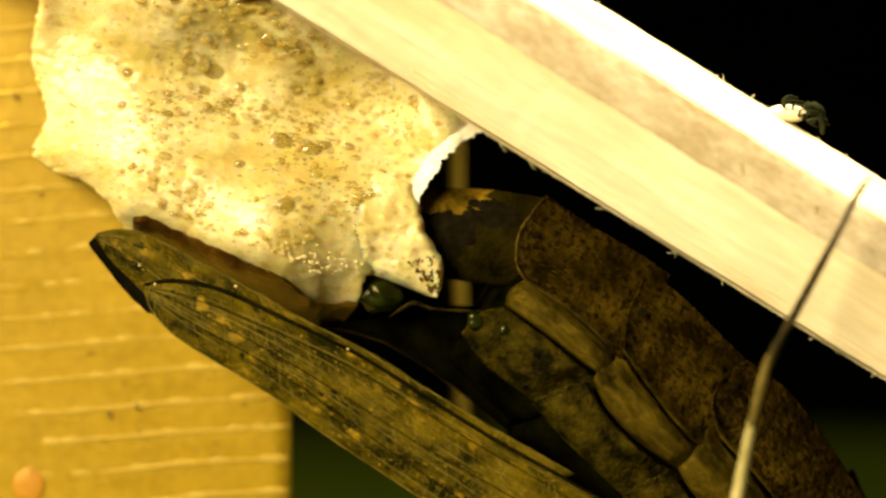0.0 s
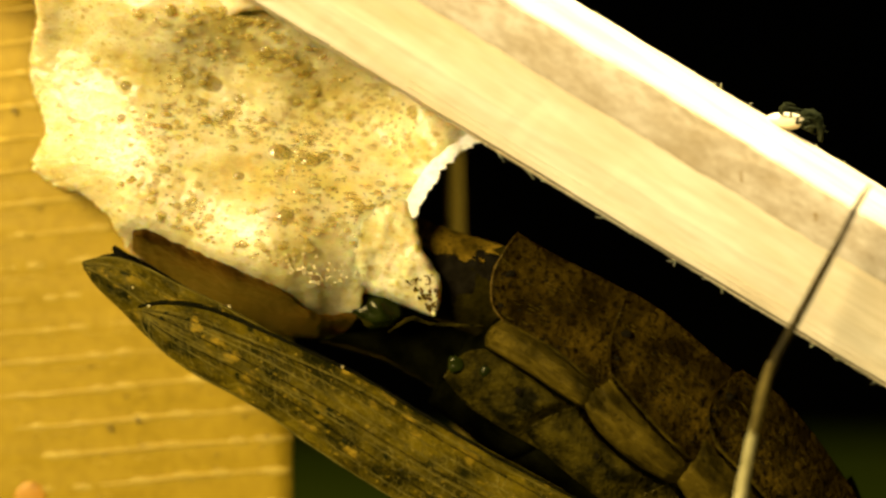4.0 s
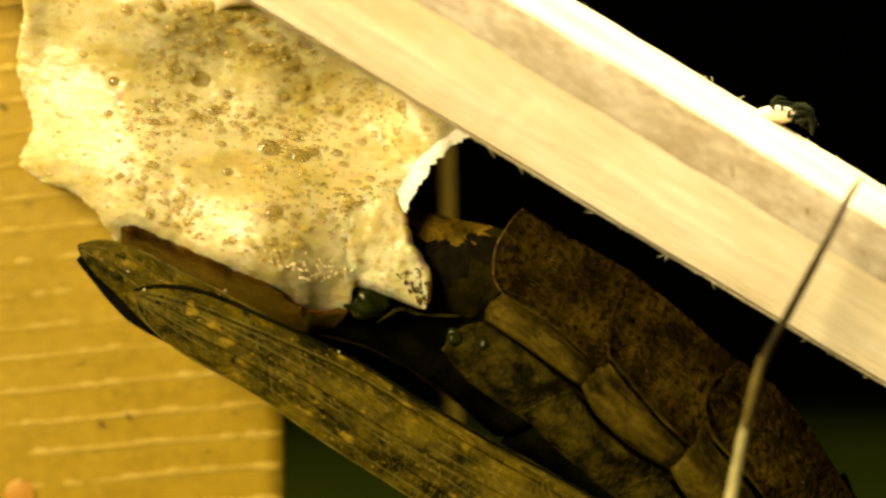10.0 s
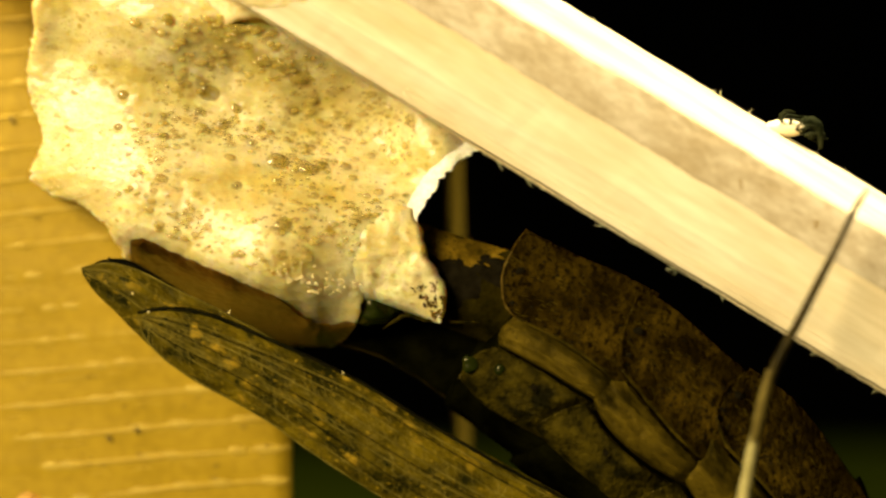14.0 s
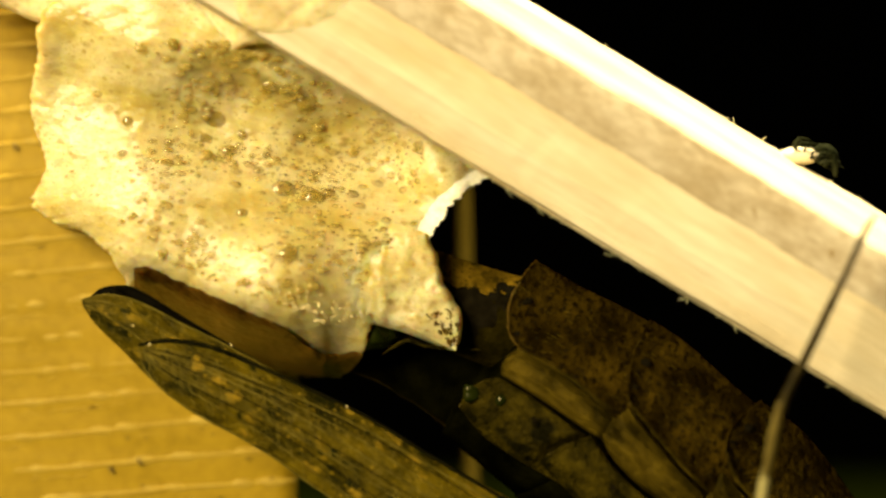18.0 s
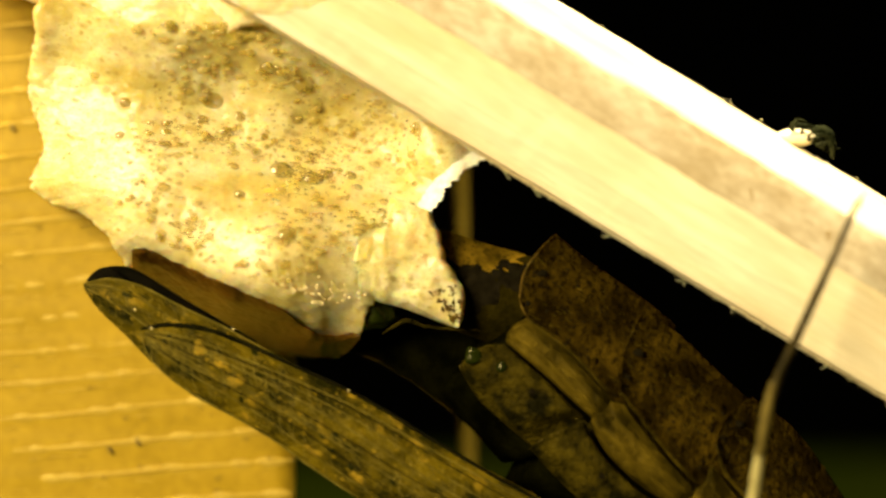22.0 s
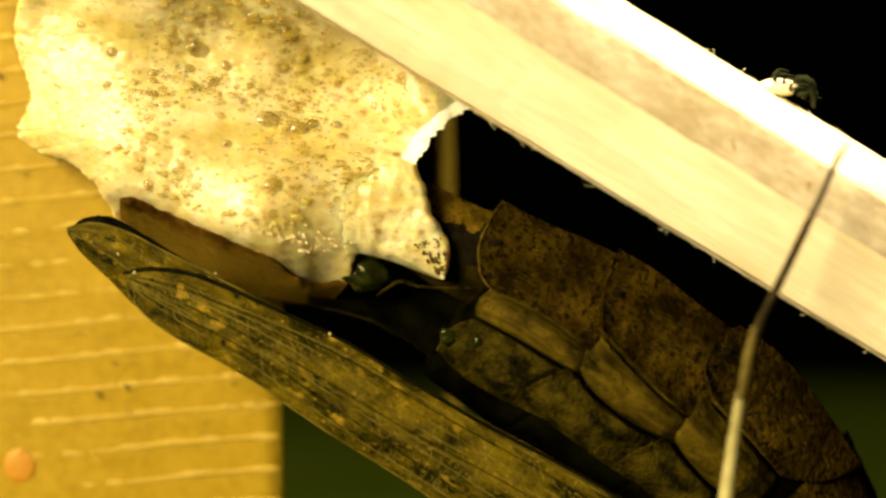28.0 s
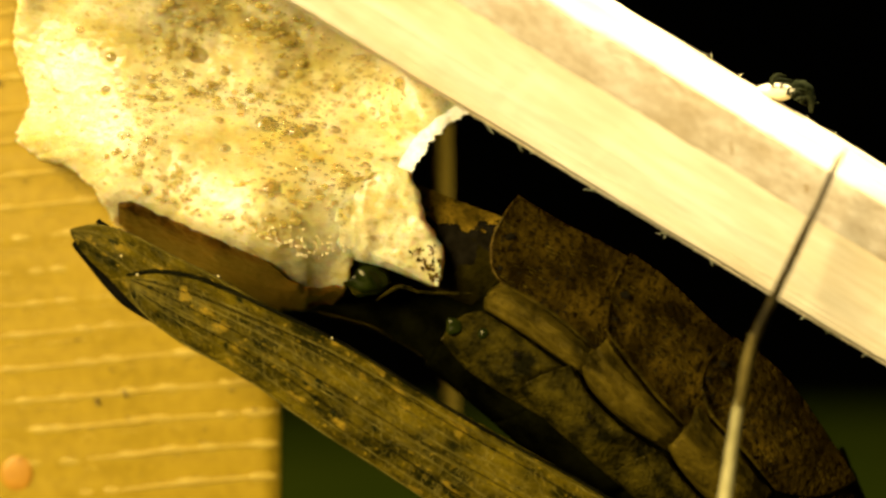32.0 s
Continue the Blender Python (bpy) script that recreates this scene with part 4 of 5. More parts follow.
    for i in range(9):
        side = rng.choice((tergum, pleuron, sternum, sternum))
        u, v, d = side[0](rng.uniform(0.02, 0.9), rng.uniform(0.1, 0.9))
        crumbs.append(ball(spot(u, v, d - 0.02) - place, rng.uniform(0.00002, 0.00004), (1.4, 1, 1), 4, 6))
    for i in range(5):
        u, v, d = sternum[0](rng.uniform(0.0, 0.04), rng.uniform(0.3, 1.0))
        crumbs.append(ball(spot(u, v, d - 0.03) - place, rng.uniform(0.00003, 0.00006), (1, 1, 1.3), 5, 6))
    part("debris", mesh_of("debris", *join(crumbs)), LEG_MID, ring)["kind"] = "stuff"

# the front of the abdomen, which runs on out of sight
fore_body, place = limb("abdomen_base", (*(16.27, -12.27), 1.2), mesh=lambda org: core(3.0, 4.0, org), mat=SHADED_MEMBRANE)
part("tergite", plate(2.96, 3.9, -55, 78, -0.16, 0.03, place, 24, 26, 0.05, 17.0), TERGITE, fore_body, "mottled reddish brown back plate")
part("pleurite", plate(2.98, 3.9, 80, 104, 0.06, 0.045, place, 20, 12, 0.03, 21.0), PLEURITE, fore_body)
part("sternite", plate(3.04, 3.9, 106, 152, 0.08, 0.03, place, 20, 16, 0.03, 23.0), STERNITE, fore_body)

# the last ring, its plate half covered with foam
TIP_TOP = [(-1.98, 1.81), (0.55, 0.89), (3.96, -0.17), (6.70, -1.33)]
TIP_LOW = [(-3.21, -3.04), (-0.82, -4.40), (2.60, -5.75), (6.02, -7.10)]


def tip_front(a, b):
    t, l = along(TIP_TOP, a), along(TIP_LOW, a)
    u, v = t[0] + (l[0] - t[0]) * b, t[1] + (l[1] - t[1]) * b
    d = 3.6 - 1.7 * math.sin(math.pi * min(1, b * 0.9 + 0.05)) + 0.08 * lumps((u, v, 4), 1.0) + 0.3 * (1 - a)
    return (u, v, d)


def tip_back(a, b):
    u, v, d = tip_front(a, b)
    return (u, v, d + 0.8 + 4.0 * math.sin(math.pi * b))


tip, tip_place = limb("tip_plate", (*(-0.75, -1.67), 2), "brown end plate blotched black", mesh=lambda org: mesh_of("tip_plate", *sheet(tip_front, tip_back, 30, 24, org)), mat=TIP)



def blot(name, ca, cb, ra, rb, mat, label, seed):
    """A ragged stain raised a hair above the end plate."""
    verts, faces = [], []
    m, n = 48, 6
    for i in range(m):
        t = 2 * math.pi * i / m
        k = 1 + 0.35 * lumps((math.cos(t), math.sin(t), seed), 1.3) + 0.25 * lumps((math.cos(t), math.sin(t), seed), 4.0)
        for j in range(n + 1):
            r = k * j / n
            u, v, d = tip_front(max(0.0, min(1.0, ca + ra * r * math.cos(t))), max(0.0, min(1.0, cb + rb * r * math.sin(t))))
            verts.append(spot(u, v, d - 0.03 * (1 - j / n) - 0.012) - tip_place)
    w = n + 1
    for i in range(m):
        k = (i + 1) % m
        for j in range(n):
            faces.append((i * w + j, k * w + j, k * w + j + 1, i * w + j + 1))
    part(name, mesh_of(name, verts, faces), mat, tip, label)


blot("bronze_patch", 0.22, 0.10, 0.38, 0.24, BRONZE, "bronze brown patch", 1.0)
blot("black_patch", 0.38, 0.50, 0.15, 0.26, SPOT, "black blotch", 2.0)
blot("black_patch", 0.60, 0.26, 0.18, 0.14, SPOT, "black blotch", 5.0)

SMEAR_R = [(-2.12, 2.56), (-1.71, 1.23), (-1.33, 0.03), (-0.89, -0.99), (-0.27, -1.95), (-0.21, -3.38), (-0.55, -4.31)]
SMEAR_L = [(-5.26, 3.79), (-6.29, 1.74), (-6.63, 0.38), (-6.80, -1.06), (-6.02, -2.49), (-3.69, -3.21), (-1.09, -4.24)]


def smear_front(a, b):
    r, l = along(SMEAR_R, a), along(SMEAR_L, a)
    f = b + 0.05 * lumps((a * 9, 0, 0), 1.0) * (1 - b) + 0.02 * lumps((a * 40, 3, 0), 1.0) * (1 - b)
    u, v = r[0] + (l[0] - r[0]) * f, r[1] + (l[1] - r[1]) * f
    d = foam_front(u, v) * (1 - 0.6 * (1 - b) ** 2) + 0.6 * 0.9 * (1 - b) ** 2 - 0.55 * soft_step((0.85 - b) / 0.6) + 0.7 * max(0.0, b - 0.7) / 0.3 + 0.5 * max(0.0, 1 - b / 0.1) ** 2 + 1.6 * max(0.0, 0.3 - a)
    d += 0.14 * lumps((u, v, 8), 0.8) + 0.10 * lumps((u, v, 8), 2.2) + 0.04 * lumps((u, v, 8), 6.0)
    return (u, v, d)


def smear_back(a, b):
    u, v, d = smear_front(a, b)
    return (u, v, d + 0.9)


smear, smear_place = limb("foam_smear", (*(-2.19, -0.65), 1), "pale foam smeared over the end plate", mesh=lambda org: mesh_of("foam_smear", *sheet(smear_front, smear_back, 70, 50, org)), mat=FOAM)
# dark openings of the netted film at the end of the smear
rng = random.Random(8)
net = []
for i in range(85):
    u, v, d = smear_front(rng.uniform(0.64, 0.94), rng.uniform(0.03, 0.36))
    net.append(ball(spot(u, v, d + 0.01) - smear_place, rng.uniform(0.00005, 0.00013), (1.0, 0.3, rng.uniform(0.7, 1.3)), 6, 9))
part("dark_film", mesh_of("dark_film", *join(net)), RIM, smear)["kind"] = "stuff"

# egg-laying valves under the end plate
valve, valve_place = limb("valve", (*(-2.87, -4.07), 3), "dark green glossy egg-laying valve", mesh=lambda org: mesh_of("valve", *lumpy(ball(spot(-4.1, -3.95, 2.4) - org, 0.00122, (1.15, 0.7, 0.95), 28, 38), 1.1, 0.42, 3.5)), mat=GREEN)
V_TOP = [(-5.43, -5.09), (-3.21, -4.48), (-0.48, -4.58), (2.60, -4.75), (5.67, -6.80)]
V_LOW = [(-7.66, -5.84), (-4.58, -6.53), (-1.85, -7.89), (0.55, -9.54), (3.96, -12.27)]


def lower_front(a, b):
    t, l = along(V_TOP, a), along(V_LOW, a)
    u, v = t[0] + (l[0] - t[0]) * b, t[1] + (l[1] - t[1]) * b
    return (u, v, 6.6 - 2.0 * math.sin(math.pi * (0.1 + 0.8 * b)) * (0.5 + 0.5 * a) + 0.30 * lumps((u, v, 1), 0.7) + 0.10 * lumps((u, v, 1), 2.2))


def lower_back(a, b):
    u, v, d = lower_front(a, b)
    return (u, v, d + 1.2)


# shade below the valve is painted as near-black
part("lower_plate", mesh_of("lower_plate", *sheet(lower_front, lower_back, 30, 18, valve_place)), SHADED_MEMBRANE, valve, "lobed plate below the valve, its shade put into near-black colour")
# pale line along the lower edge stands in for its rim light
pts = [lower_front(0.02 + 0.96 * j / 9, 1.0) for j in range(10)]
part("belly_lit_rim", mesh_of("belly_lit_rim", *tube([(u, v - 0.03 + 0.05 * math.sin(u * 3), d) for u, v, d in pts], [0.008, 0.018, 0.01, 0.02, 0.012, 0.018, 0.01, 0.018, 0.012, 0.008], 5, 60, valve_place, 0.7)), PLEURITE, valve, "thin pale line painting rim light on the lower edge")
fold = [(-3.4, -5.3, 2.0), (-2.6, -4.75, 1.7), (-1.85, -4.45, 1.6), (-0.9, -4.75, 1.7), (0.5, -4.85, 1.9), (2.4, -4.9, 2.1)]
part("hinge_fold", mesh_of("hinge_fold", *tube(fold, [0.04, 0.11, 0.14, 0.10, 0.09, 0.05], 8, 50, valve_place, 0.7)), STERNITE, valve, "brown fold along the hinge")

# wings: two folded forewings and a dark hindwing beneath
WA_UP = [(-18.49, -3.66), (-16.54, -3.42), (-14.15, -3.83), (-11.41, -4.96), (-8.68, -6.19), (-4.92, -8.03), (-0.14, -10.97), (3.96, -13.36), (7.38, -15.14), (14.22, -19.10)]
WA_LO = [(-18.49, -3.93), (-17.84, -5.43), (-16.03, -7.07), (-13.47, -8.51), (-10.90, -10.05), (-8.17, -12.00), (-4.92, -14.15), (-2.19, -15.86), (0.55, -17.74), (6.70, -21.84)]
WB_UP = [(-21.91, -0.85), (-20.30, -0.55), (-18.42, -0.99), (-15.86, -2.29), (-12.78, -3.79), (-9.71, -5.54), (-4.92, -7.89), (-0.14, -10.80), (7.38, -14.94)]
WB_LO = [(-21.80, -1.26), (-20.98, -2.43), (-19.45, -3.90), (-17.84, -5.57), (-15.52, -7.48), (-12.44, -9.19), (-9.02, -11.24), (-4.92, -13.98), (1.23, -17.74)]
HW_UP = [(-21.60, -0.72), (-20.92, -0.10), (-19.79, 0.10), (-18.59, -0.17), (-15.52, -2.02), (-11.41, -4.41)]
HW_LO = [(-21.46, -0.99), (-20.64, -2.02), (-19.48, -3.45), (-18.05, -4.75), (-14.83, -6.46), (-10.39, -8.85)]


def blade(up, lo, depth, arch, thick):
    def front(a, b):
        t, l = along(up, a), along(lo, a)
        u, v = t[0] + (l[0] - t[0]) * b, t[1] + (l[1] - t[1]) * b
        d = depth - arch * math.sin(math.pi * b) * min(1.0, a * 4 + 0.1) + 0.10 * lumps((u, v, depth), 0.45) + 0.03 * lumps((u, v, depth), 2.0)
        return (u, v, d)

    def back(a, b):
        u, v, d = front(a, b)
        return (u, v, d + thick)
    return front, back


wing_pivot = (*(-5.60, -9.54), -1)
wa = blade(WA_UP, WA_LO, -0.6, 1.1, 0.12)
wb = blade(WB_UP, WB_LO, 0.3, 0.7, 0.12)
wing, wing_place = limb("forewing", wing_pivot, "folded leathery forewing, dark olive blotched with tan", mesh=lambda org: mesh_of("forewing", *sheet(*wa, 90, 26, org)), mat=WING)
under, _ = limb("lower_forewing", wing_pivot, "second forewing folded beneath, dark olive", mesh=lambda org: mesh_of("lower_forewing", *sheet(*wb, 80, 22, org)), mat=WING)
rng = random.Random(4)
for n, b in enumerate((0.08, 0.17, 0.27, 0.36, 0.46, 0.55, 0.65, 0.75, 0.86)):
    pts = []
    for i in range(14):
        a = 0.03 + 0.97 * i / 13
        bb = b + 0.04 * math.sin(a * 5 + n * 1.3) + (0.5 - b) * 0.35 * (1 - a) ** 2
        u, v, d = wa[0](a, bb)
        pts.append((u, v, d - 0.04))
    part("vein", mesh_of("vein", *tube(pts, [0.034 if n % 3 else 0.042] * 14, 5, 70, wing_place, 0.3)), DARK_VEIN_SHADE if n % 3 == 1 else VEIN, wing)
cross = []
for i in range(380):
    a, b = rng.uniform(0.03, 0.92), rng.uniform(0.03, 0.9)
    pts = []
    for k in range(4):
        u, v, d = wa[0](min(1, a + 0.006 * k + rng.uniform(-0.003, 0.003)), min(1, b + 0.035 * k + rng.uniform(-0.01, 0.01)))
        pts.append((u, v, d - 0.005))
    cross.append(tube(pts, [0.019] * 4, 4, 6, wing_place))
part("venation", mesh_of("venation", *join(cross)), VEIN, wing)["kind"] = "stuff"
# near-black line paints the shade in the crease between the wings
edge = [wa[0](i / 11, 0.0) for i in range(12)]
part("fold_shade", mesh_of("fold_shade", *tube([(u, v + 0.06, d - 0.02) for u, v, d in edge], [0.08, 0.15, 0.16, 0.15] + [0.12] * 8, 6, 60, wing_place, 0.3)), DARK_VEIN_SHADE, wing, "dark fold line, crease shade put into its colour")
# pale tube carries the light on the lower rim in its colour
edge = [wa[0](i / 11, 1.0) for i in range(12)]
part("margin", mesh_of("margin", *tube(edge, [0.05] * 12, 6, 60, wing_place, 0.3)), VEIN, wing, "pale margin, the light along its edge put into colour")
for n, b in enumerate((0.25, 0.6)):
    pts = [wb[0](0.03 + 0.6 * i / 9, b) for i in range(10)]
    part("vein", mesh_of("vein", *tube([(u, v, d - 0.02) for u, v, d in pts], [0.045] * 10, 5, 40, wing_place, 0.3)), VEIN, under)
for u, v in ((-18.80, -2.43), (-17.84, -3.55), (-12.95, -3.62), (-6.12, -7.31), (-10.73, -9.54)):
    part("droplet", mesh_of("droplet", *ball(spot(u, v, -0.75) - wing_place, 0.00008, (1, 1, 1), 5, 8)), PEARL, wing)
# light along the upper rim, painted as a pale line
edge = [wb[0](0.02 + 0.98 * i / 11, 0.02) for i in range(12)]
part("margin", mesh_of("margin", *tube([(u, v, d - 0.03) for u, v, d in edge], [0.04, 0.06] + [0.05] * 10, 6, 60, wing_place, 0.4)), VEIN, under, "pale margin, the light along its edge put into colour")
hw = blade(HW_UP, HW_LO, 2.2, 0.5, 0.1)
limb("hindwing", (*(-18.59, -2.70), 2), "black hindwing tip", mesh=lambda org: mesh_of("hindwing", *sheet(*hw, 40, 14, org)), mat=HIND)

he = blade([(-21.0, -0.40), (-19.5, -1.50), (-18.1, -3.20), (-16.9, -4.50)], [(-21.2, -0.60), (-20.6, -1.90), (-19.2, -3.65), (-17.95, -4.95)], 1.6, 0.3, 0.1)
limb("hindwing_edge", (*(-19.0, -3.0), 1.6), "black edge of the folded hindwing", mesh=lambda org: mesh_of("hindwing_edge", *sheet(*he, 30, 8, org)), mat=HIND)

# the slender leg that crosses in front
LEG_P = (*(18.25, -15.00), -8.50)
leg, leg_place = limb("leg", LEG_P, "slender leg, dark brown towards its pointed foot", mesh=lambda org: mesh_of("leg", *tube(
    [(*(25.84, 3.66), -9.55), (*(25.15, 2.70), -9.55), (*(24.06, 0.55), -9.50), (*(22.69, -2.02), -9.40), (*(21.33, -4.58), -9.20), (*(20.16, -6.66), -9.00), (*(19.45, -8.51), -8.80)],
    [0.08, 0.16, 0.17, 0.24, 0.24, 0.26, 0.30], 10, 40, org, 0.18)), mat=LEG_DARK)
part("knee", mesh_of("knee", *tube([(*(19.82, -7.14), -8.95), (*(19.41, -8.51), -8.90), (*(19.07, -9.88), -8.85), (*(18.73, -11.41), -8.80)], [0.24, 0.30, 0.31, 0.24], 10, 24, leg_place, 0.12)), LEG_MID, leg, "brown knee")
part("shin", mesh_of("shin", *tube([(*(19.00, -10.05), -8.80), (*(18.66, -11.59), -8.65), (*(18.32, -13.29), -8.55), (*(17.98, -15.07), -8.50), (*(17.40, -18.42), -8.50), (*(16.54, -23.21), -8.50)],
     [0.16, 0.30, 0.33, 0.38, 0.42, 0.48], 10, 36, leg_place, 0.12)), LEG_PALE, leg, "pale straw-coloured shin")

# ---- movement ----
WING_ROWS = [
    (0, 0.29, 0.32, 0.35),
    (0.5, 0.27, 0.30, 0.35),
    (1, 0.25, 0.29, 0.22),
    (1.5, 0.23, 0.26, 0.05),
    (2, 0.18, 0.19, -0.24),
    (2.5, 0.09, 0.09, -0.40),
    (3, 0.03, -0.00, -0.45),
    (3.5, -0.00, -0.06, -0.43),
    (5.5, -0.03, -0.06, -0.23),
    (6, -0.00, -0.01, -0.04),
    (6.5, 0.03, 0.05, 0.11),
    (7, 0.06, 0.10, 0.21),
    (7.5, 0.09, 0.16, 0.14),
    (8, 0.16, 0.28, 0.10),
    (8.5, 0.24, 0.39, 0.22),
    (9, 0.29, 0.47, 0.22),
    (9.5, 0.32, 0.57, 0.10),
    (10, 0.32, 0.62, 0.14),
    (10.5, 0.30, 0.61, 0.29),
    (11, 0.29, 0.58, 0.32),
    (11.5, 0.27, 0.54, 0.19),
    (12, 0.25, 0.48, 0.04),
    (12.5, 0.23, 0.40, 0.02),
    (13, 0.16, 0.29, -0.25),
    (13.5, 0.10, 0.18, -0.39),
    (14, 0.08, 0.15, -0.30),
    (14.5, 0.06, 0.12, -0.29),
    (16.5, -0.07, -0.03, -0.18),
    (17, -0.03, 0.01, -0.09),
    (17.5, -0.02, 0.02, -0.28),
    (18, -0.05, -0.01, -0.43),
    (18.5, -0.05, -0.05, -0.41),
    (19, -0.06, -0.09, -0.35),
    (19.5, -0.06, -0.12, -0.35),
    (20, -0.03, -0.12, -0.38),
    (20.5, 0.03, -0.14, -0.41),
    (21, 0.09, -0.17, -0.43),
    (21.5, 0.14, -0.18, -0.38),
    (22, 0.17, -0.17, -0.38),
    (22.5, 0.18, -0.16, -0.38),
    (23, 0.19, -0.16, -0.42),
    (23.5, 0.18, -0.18, -0.45),
    (24, 0.17, -0.17, -0.40),
    (24.5, 0.16, -0.14, -0.27),
    (25, 0.12, -0.12, -0.14),
    (25.5, 0.02, -0.15, -0.34),
    (27.5, -0.14, 0.10, -0.16),
    (28, -0.18, 0.06, -0.27),
    (28.5, -0.23, -0.03, -0.28),
    (29, -0.29, -0.13, -0.29),
    (29.5, -0.32, -0.20, -0.32),
    (30, -0.27, -0.20, -0.20),
    (30.5, -0.18, -0.14, -0.02),
    (31, -0.08, -0.07, 0.20),
    (31.5, -0.00, -0.00, 0.27),
    (32, 0.05, 0.06, 0.30),
]
REAR_ROWS = [
    (0, 1.28, 1.02, 1.90),
    (0.5, 1.16, 0.87, 2.33),
    (1, 0.97, 0.61, 2.71),
    (1.5, 0.72, 0.28, 2.25),
    (2, 0.45, -0.06, 1.11),
    (2.5, 0.27, -0.28, 0.09),
    (3, 0.14, -0.46, -0.78),
    (3.5, 0.07, -0.60, -1.46),
    (5.5, -0.03, -0.22, -2.20),
    (6, 0.01, -0.06, -1.37),
    (6.5, 0.08, 0.09, -0.52),
    (7, 0.16, 0.14, -0.19),
    (7.5, 0.20, 0.18, -0.14),
    (8, 0.27, 0.32, 0.18),
    (8.5, 0.38, 0.45, 0.72),
    (9, 0.49, 0.50, 0.96),
    (9.5, 0.54, 0.52, 0.91),
    (10, 0.57, 0.54, 0.80),
    (10.5, 0.63, 0.57, 0.84),
    (11, 0.70, 0.57, 0.57),
    (11.5, 0.78, 0.54, -0.64),
    (12, 0.86, 0.54, -2.05),
    (12.5, 0.87, 0.48, -2.89),
    (13, 0.80, 0.29, -3.78),
    (13.5, 0.83, 0.24, -4.60),
    (14, 0.88, 0.29, -4.48),
    (14.5, 0.83, 0.26, -4.01),
    (16.5, 0.58, 0.07, -4.18),
    (17, 0.60, 0.14, -3.18),
    (17.5, 0.56, 0.05, -2.48),
    (18, 0.49, 0.04, -1.21),
    (18.5, 0.56, 0.25, 1.40),
    (19, 0.70, 0.36, 3.52),
    (19.5, 0.78, 0.34, 4.77),
    (20, 0.82, 0.30, 5.69),
    (20.5, 0.87, 0.26, 6.22),
    (21, 0.89, 0.24, 6.58),
    (21.5, 0.89, 0.21, 6.91),
    (22, 0.88, 0.20, 7.16),
    (22.5, 0.86, 0.18, 7.38),
    (23, 0.84, 0.16, 7.52),
    (23.5, 0.81, 0.13, 7.55),
    (24, 0.72, 0.05, 7.47),
    (24.5, 0.52, -0.13, 6.63),
    (25, 0.29, -0.39, 4.32),
    (25.5, 0.21, -0.57, 2.22),
    (27.5, 0.08, -0.39, -4.33),
    (28, 0.03, -0.42, -5.15),
    (28.5, -0.03, -0.51, -5.74),
    (29, -0.09, -0.66, -6.06),
    (29.5, -0.10, -0.72, -6.05),
    (30, -0.02, -0.55, -4.90),
    (30.5, 0.15, -0.24, -2.83),
    (31, 0.36, -0.04, -1.13),
    (31.5, 0.54, -0.02, -0.64),
    (32, 0.63, -0.04, -0.68),
]
MID_ROWS = [
    (0, 0.56, 0.18, 2.69),
    (0.5, 0.48, 0.08, 2.34),
    (1, 0.34, -0.08, 1.62),
    (1.5, 0.15, -0.28, 0.49),
    (2, -0.03, -0.49, -0.65),
    (2.5, -0.12, -0.59, -1.35),
    (3, -0.16, -0.58, -1.62),
    (3.5, -0.15, -0.55, -1.57),
    (5.5, -0.03, -0.04, -0.86),
    (6, -0.02, 0.01, -0.56),
    (6.5, 0.01, 0.05, -0.22),
    (7, 0.06, 0.09, -0.01),
    (7.5, 0.10, 0.15, 0.17),
    (8, 0.16, 0.20, 0.27),
    (8.5, 0.23, 0.23, 0.28),
    (9, 0.27, 0.22, 0.19),
    (9.5, 0.29, 0.20, -0.02),
    (10, 0.31, 0.20, -0.24),
    (10.5, 0.33, 0.21, -0.31),
    (11, 0.38, 0.22, -0.27),
    (11.5, 0.47, 0.25, -0.30),
    (12, 0.56, 0.28, -0.22),
    (12.5, 0.58, 0.27, -0.01),
    (13, 0.55, 0.22, 0.00),
    (13.5, 0.52, 0.21, -0.13),
    (14, 0.50, 0.22, -0.04),
    (14.5, 0.49, 0.21, 0.11),
    (16.5, 0.34, 0.12, 0.13),
    (17, 0.32, 0.16, 0.11),
    (17.5, 0.30, 0.16, -0.05),
    (18, 0.24, 0.16, -0.00),
    (18.5, 0.10, 0.14, 0.37),
    (19, -0.04, 0.03, 0.65),
    (19.5, -0.11, -0.09, 0.78),
    (20, -0.13, -0.15, 0.73),
    (20.5, -0.13, -0.22, 0.82),
    (21, -0.12, -0.31, 1.32),
    (21.5, -0.11, -0.38, 1.65),
    (22, -0.12, -0.41, 1.67),
    (22.5, -0.12, -0.44, 1.68),
    (23, -0.14, -0.47, 1.65),
    (23.5, -0.18, -0.50, 1.52),
    (24, -0.22, -0.55, 1.29),
    (24.5, -0.29, -0.64, 0.67),
    (25, -0.33, -0.71, -0.71),
    (25.5, -0.30, -0.70, -2.08),
    (27.5, 0.04, 0.14, -3.33),
    (28, 0.04, 0.18, -3.93),
    (28.5, 0.02, 0.19, -4.48),
    (29, -0.03, 0.15, -4.75),
    (29.5, -0.06, 0.11, -4.76),
    (30, -0.04, 0.10, -3.97),
    (30.5, 0.03, 0.15, -2.37),
    (31, 0.12, 0.19, -0.73),
    (31.5, 0.20, 0.19, 0.54),
    (32, 0.25, 0.18, 1.28),
]
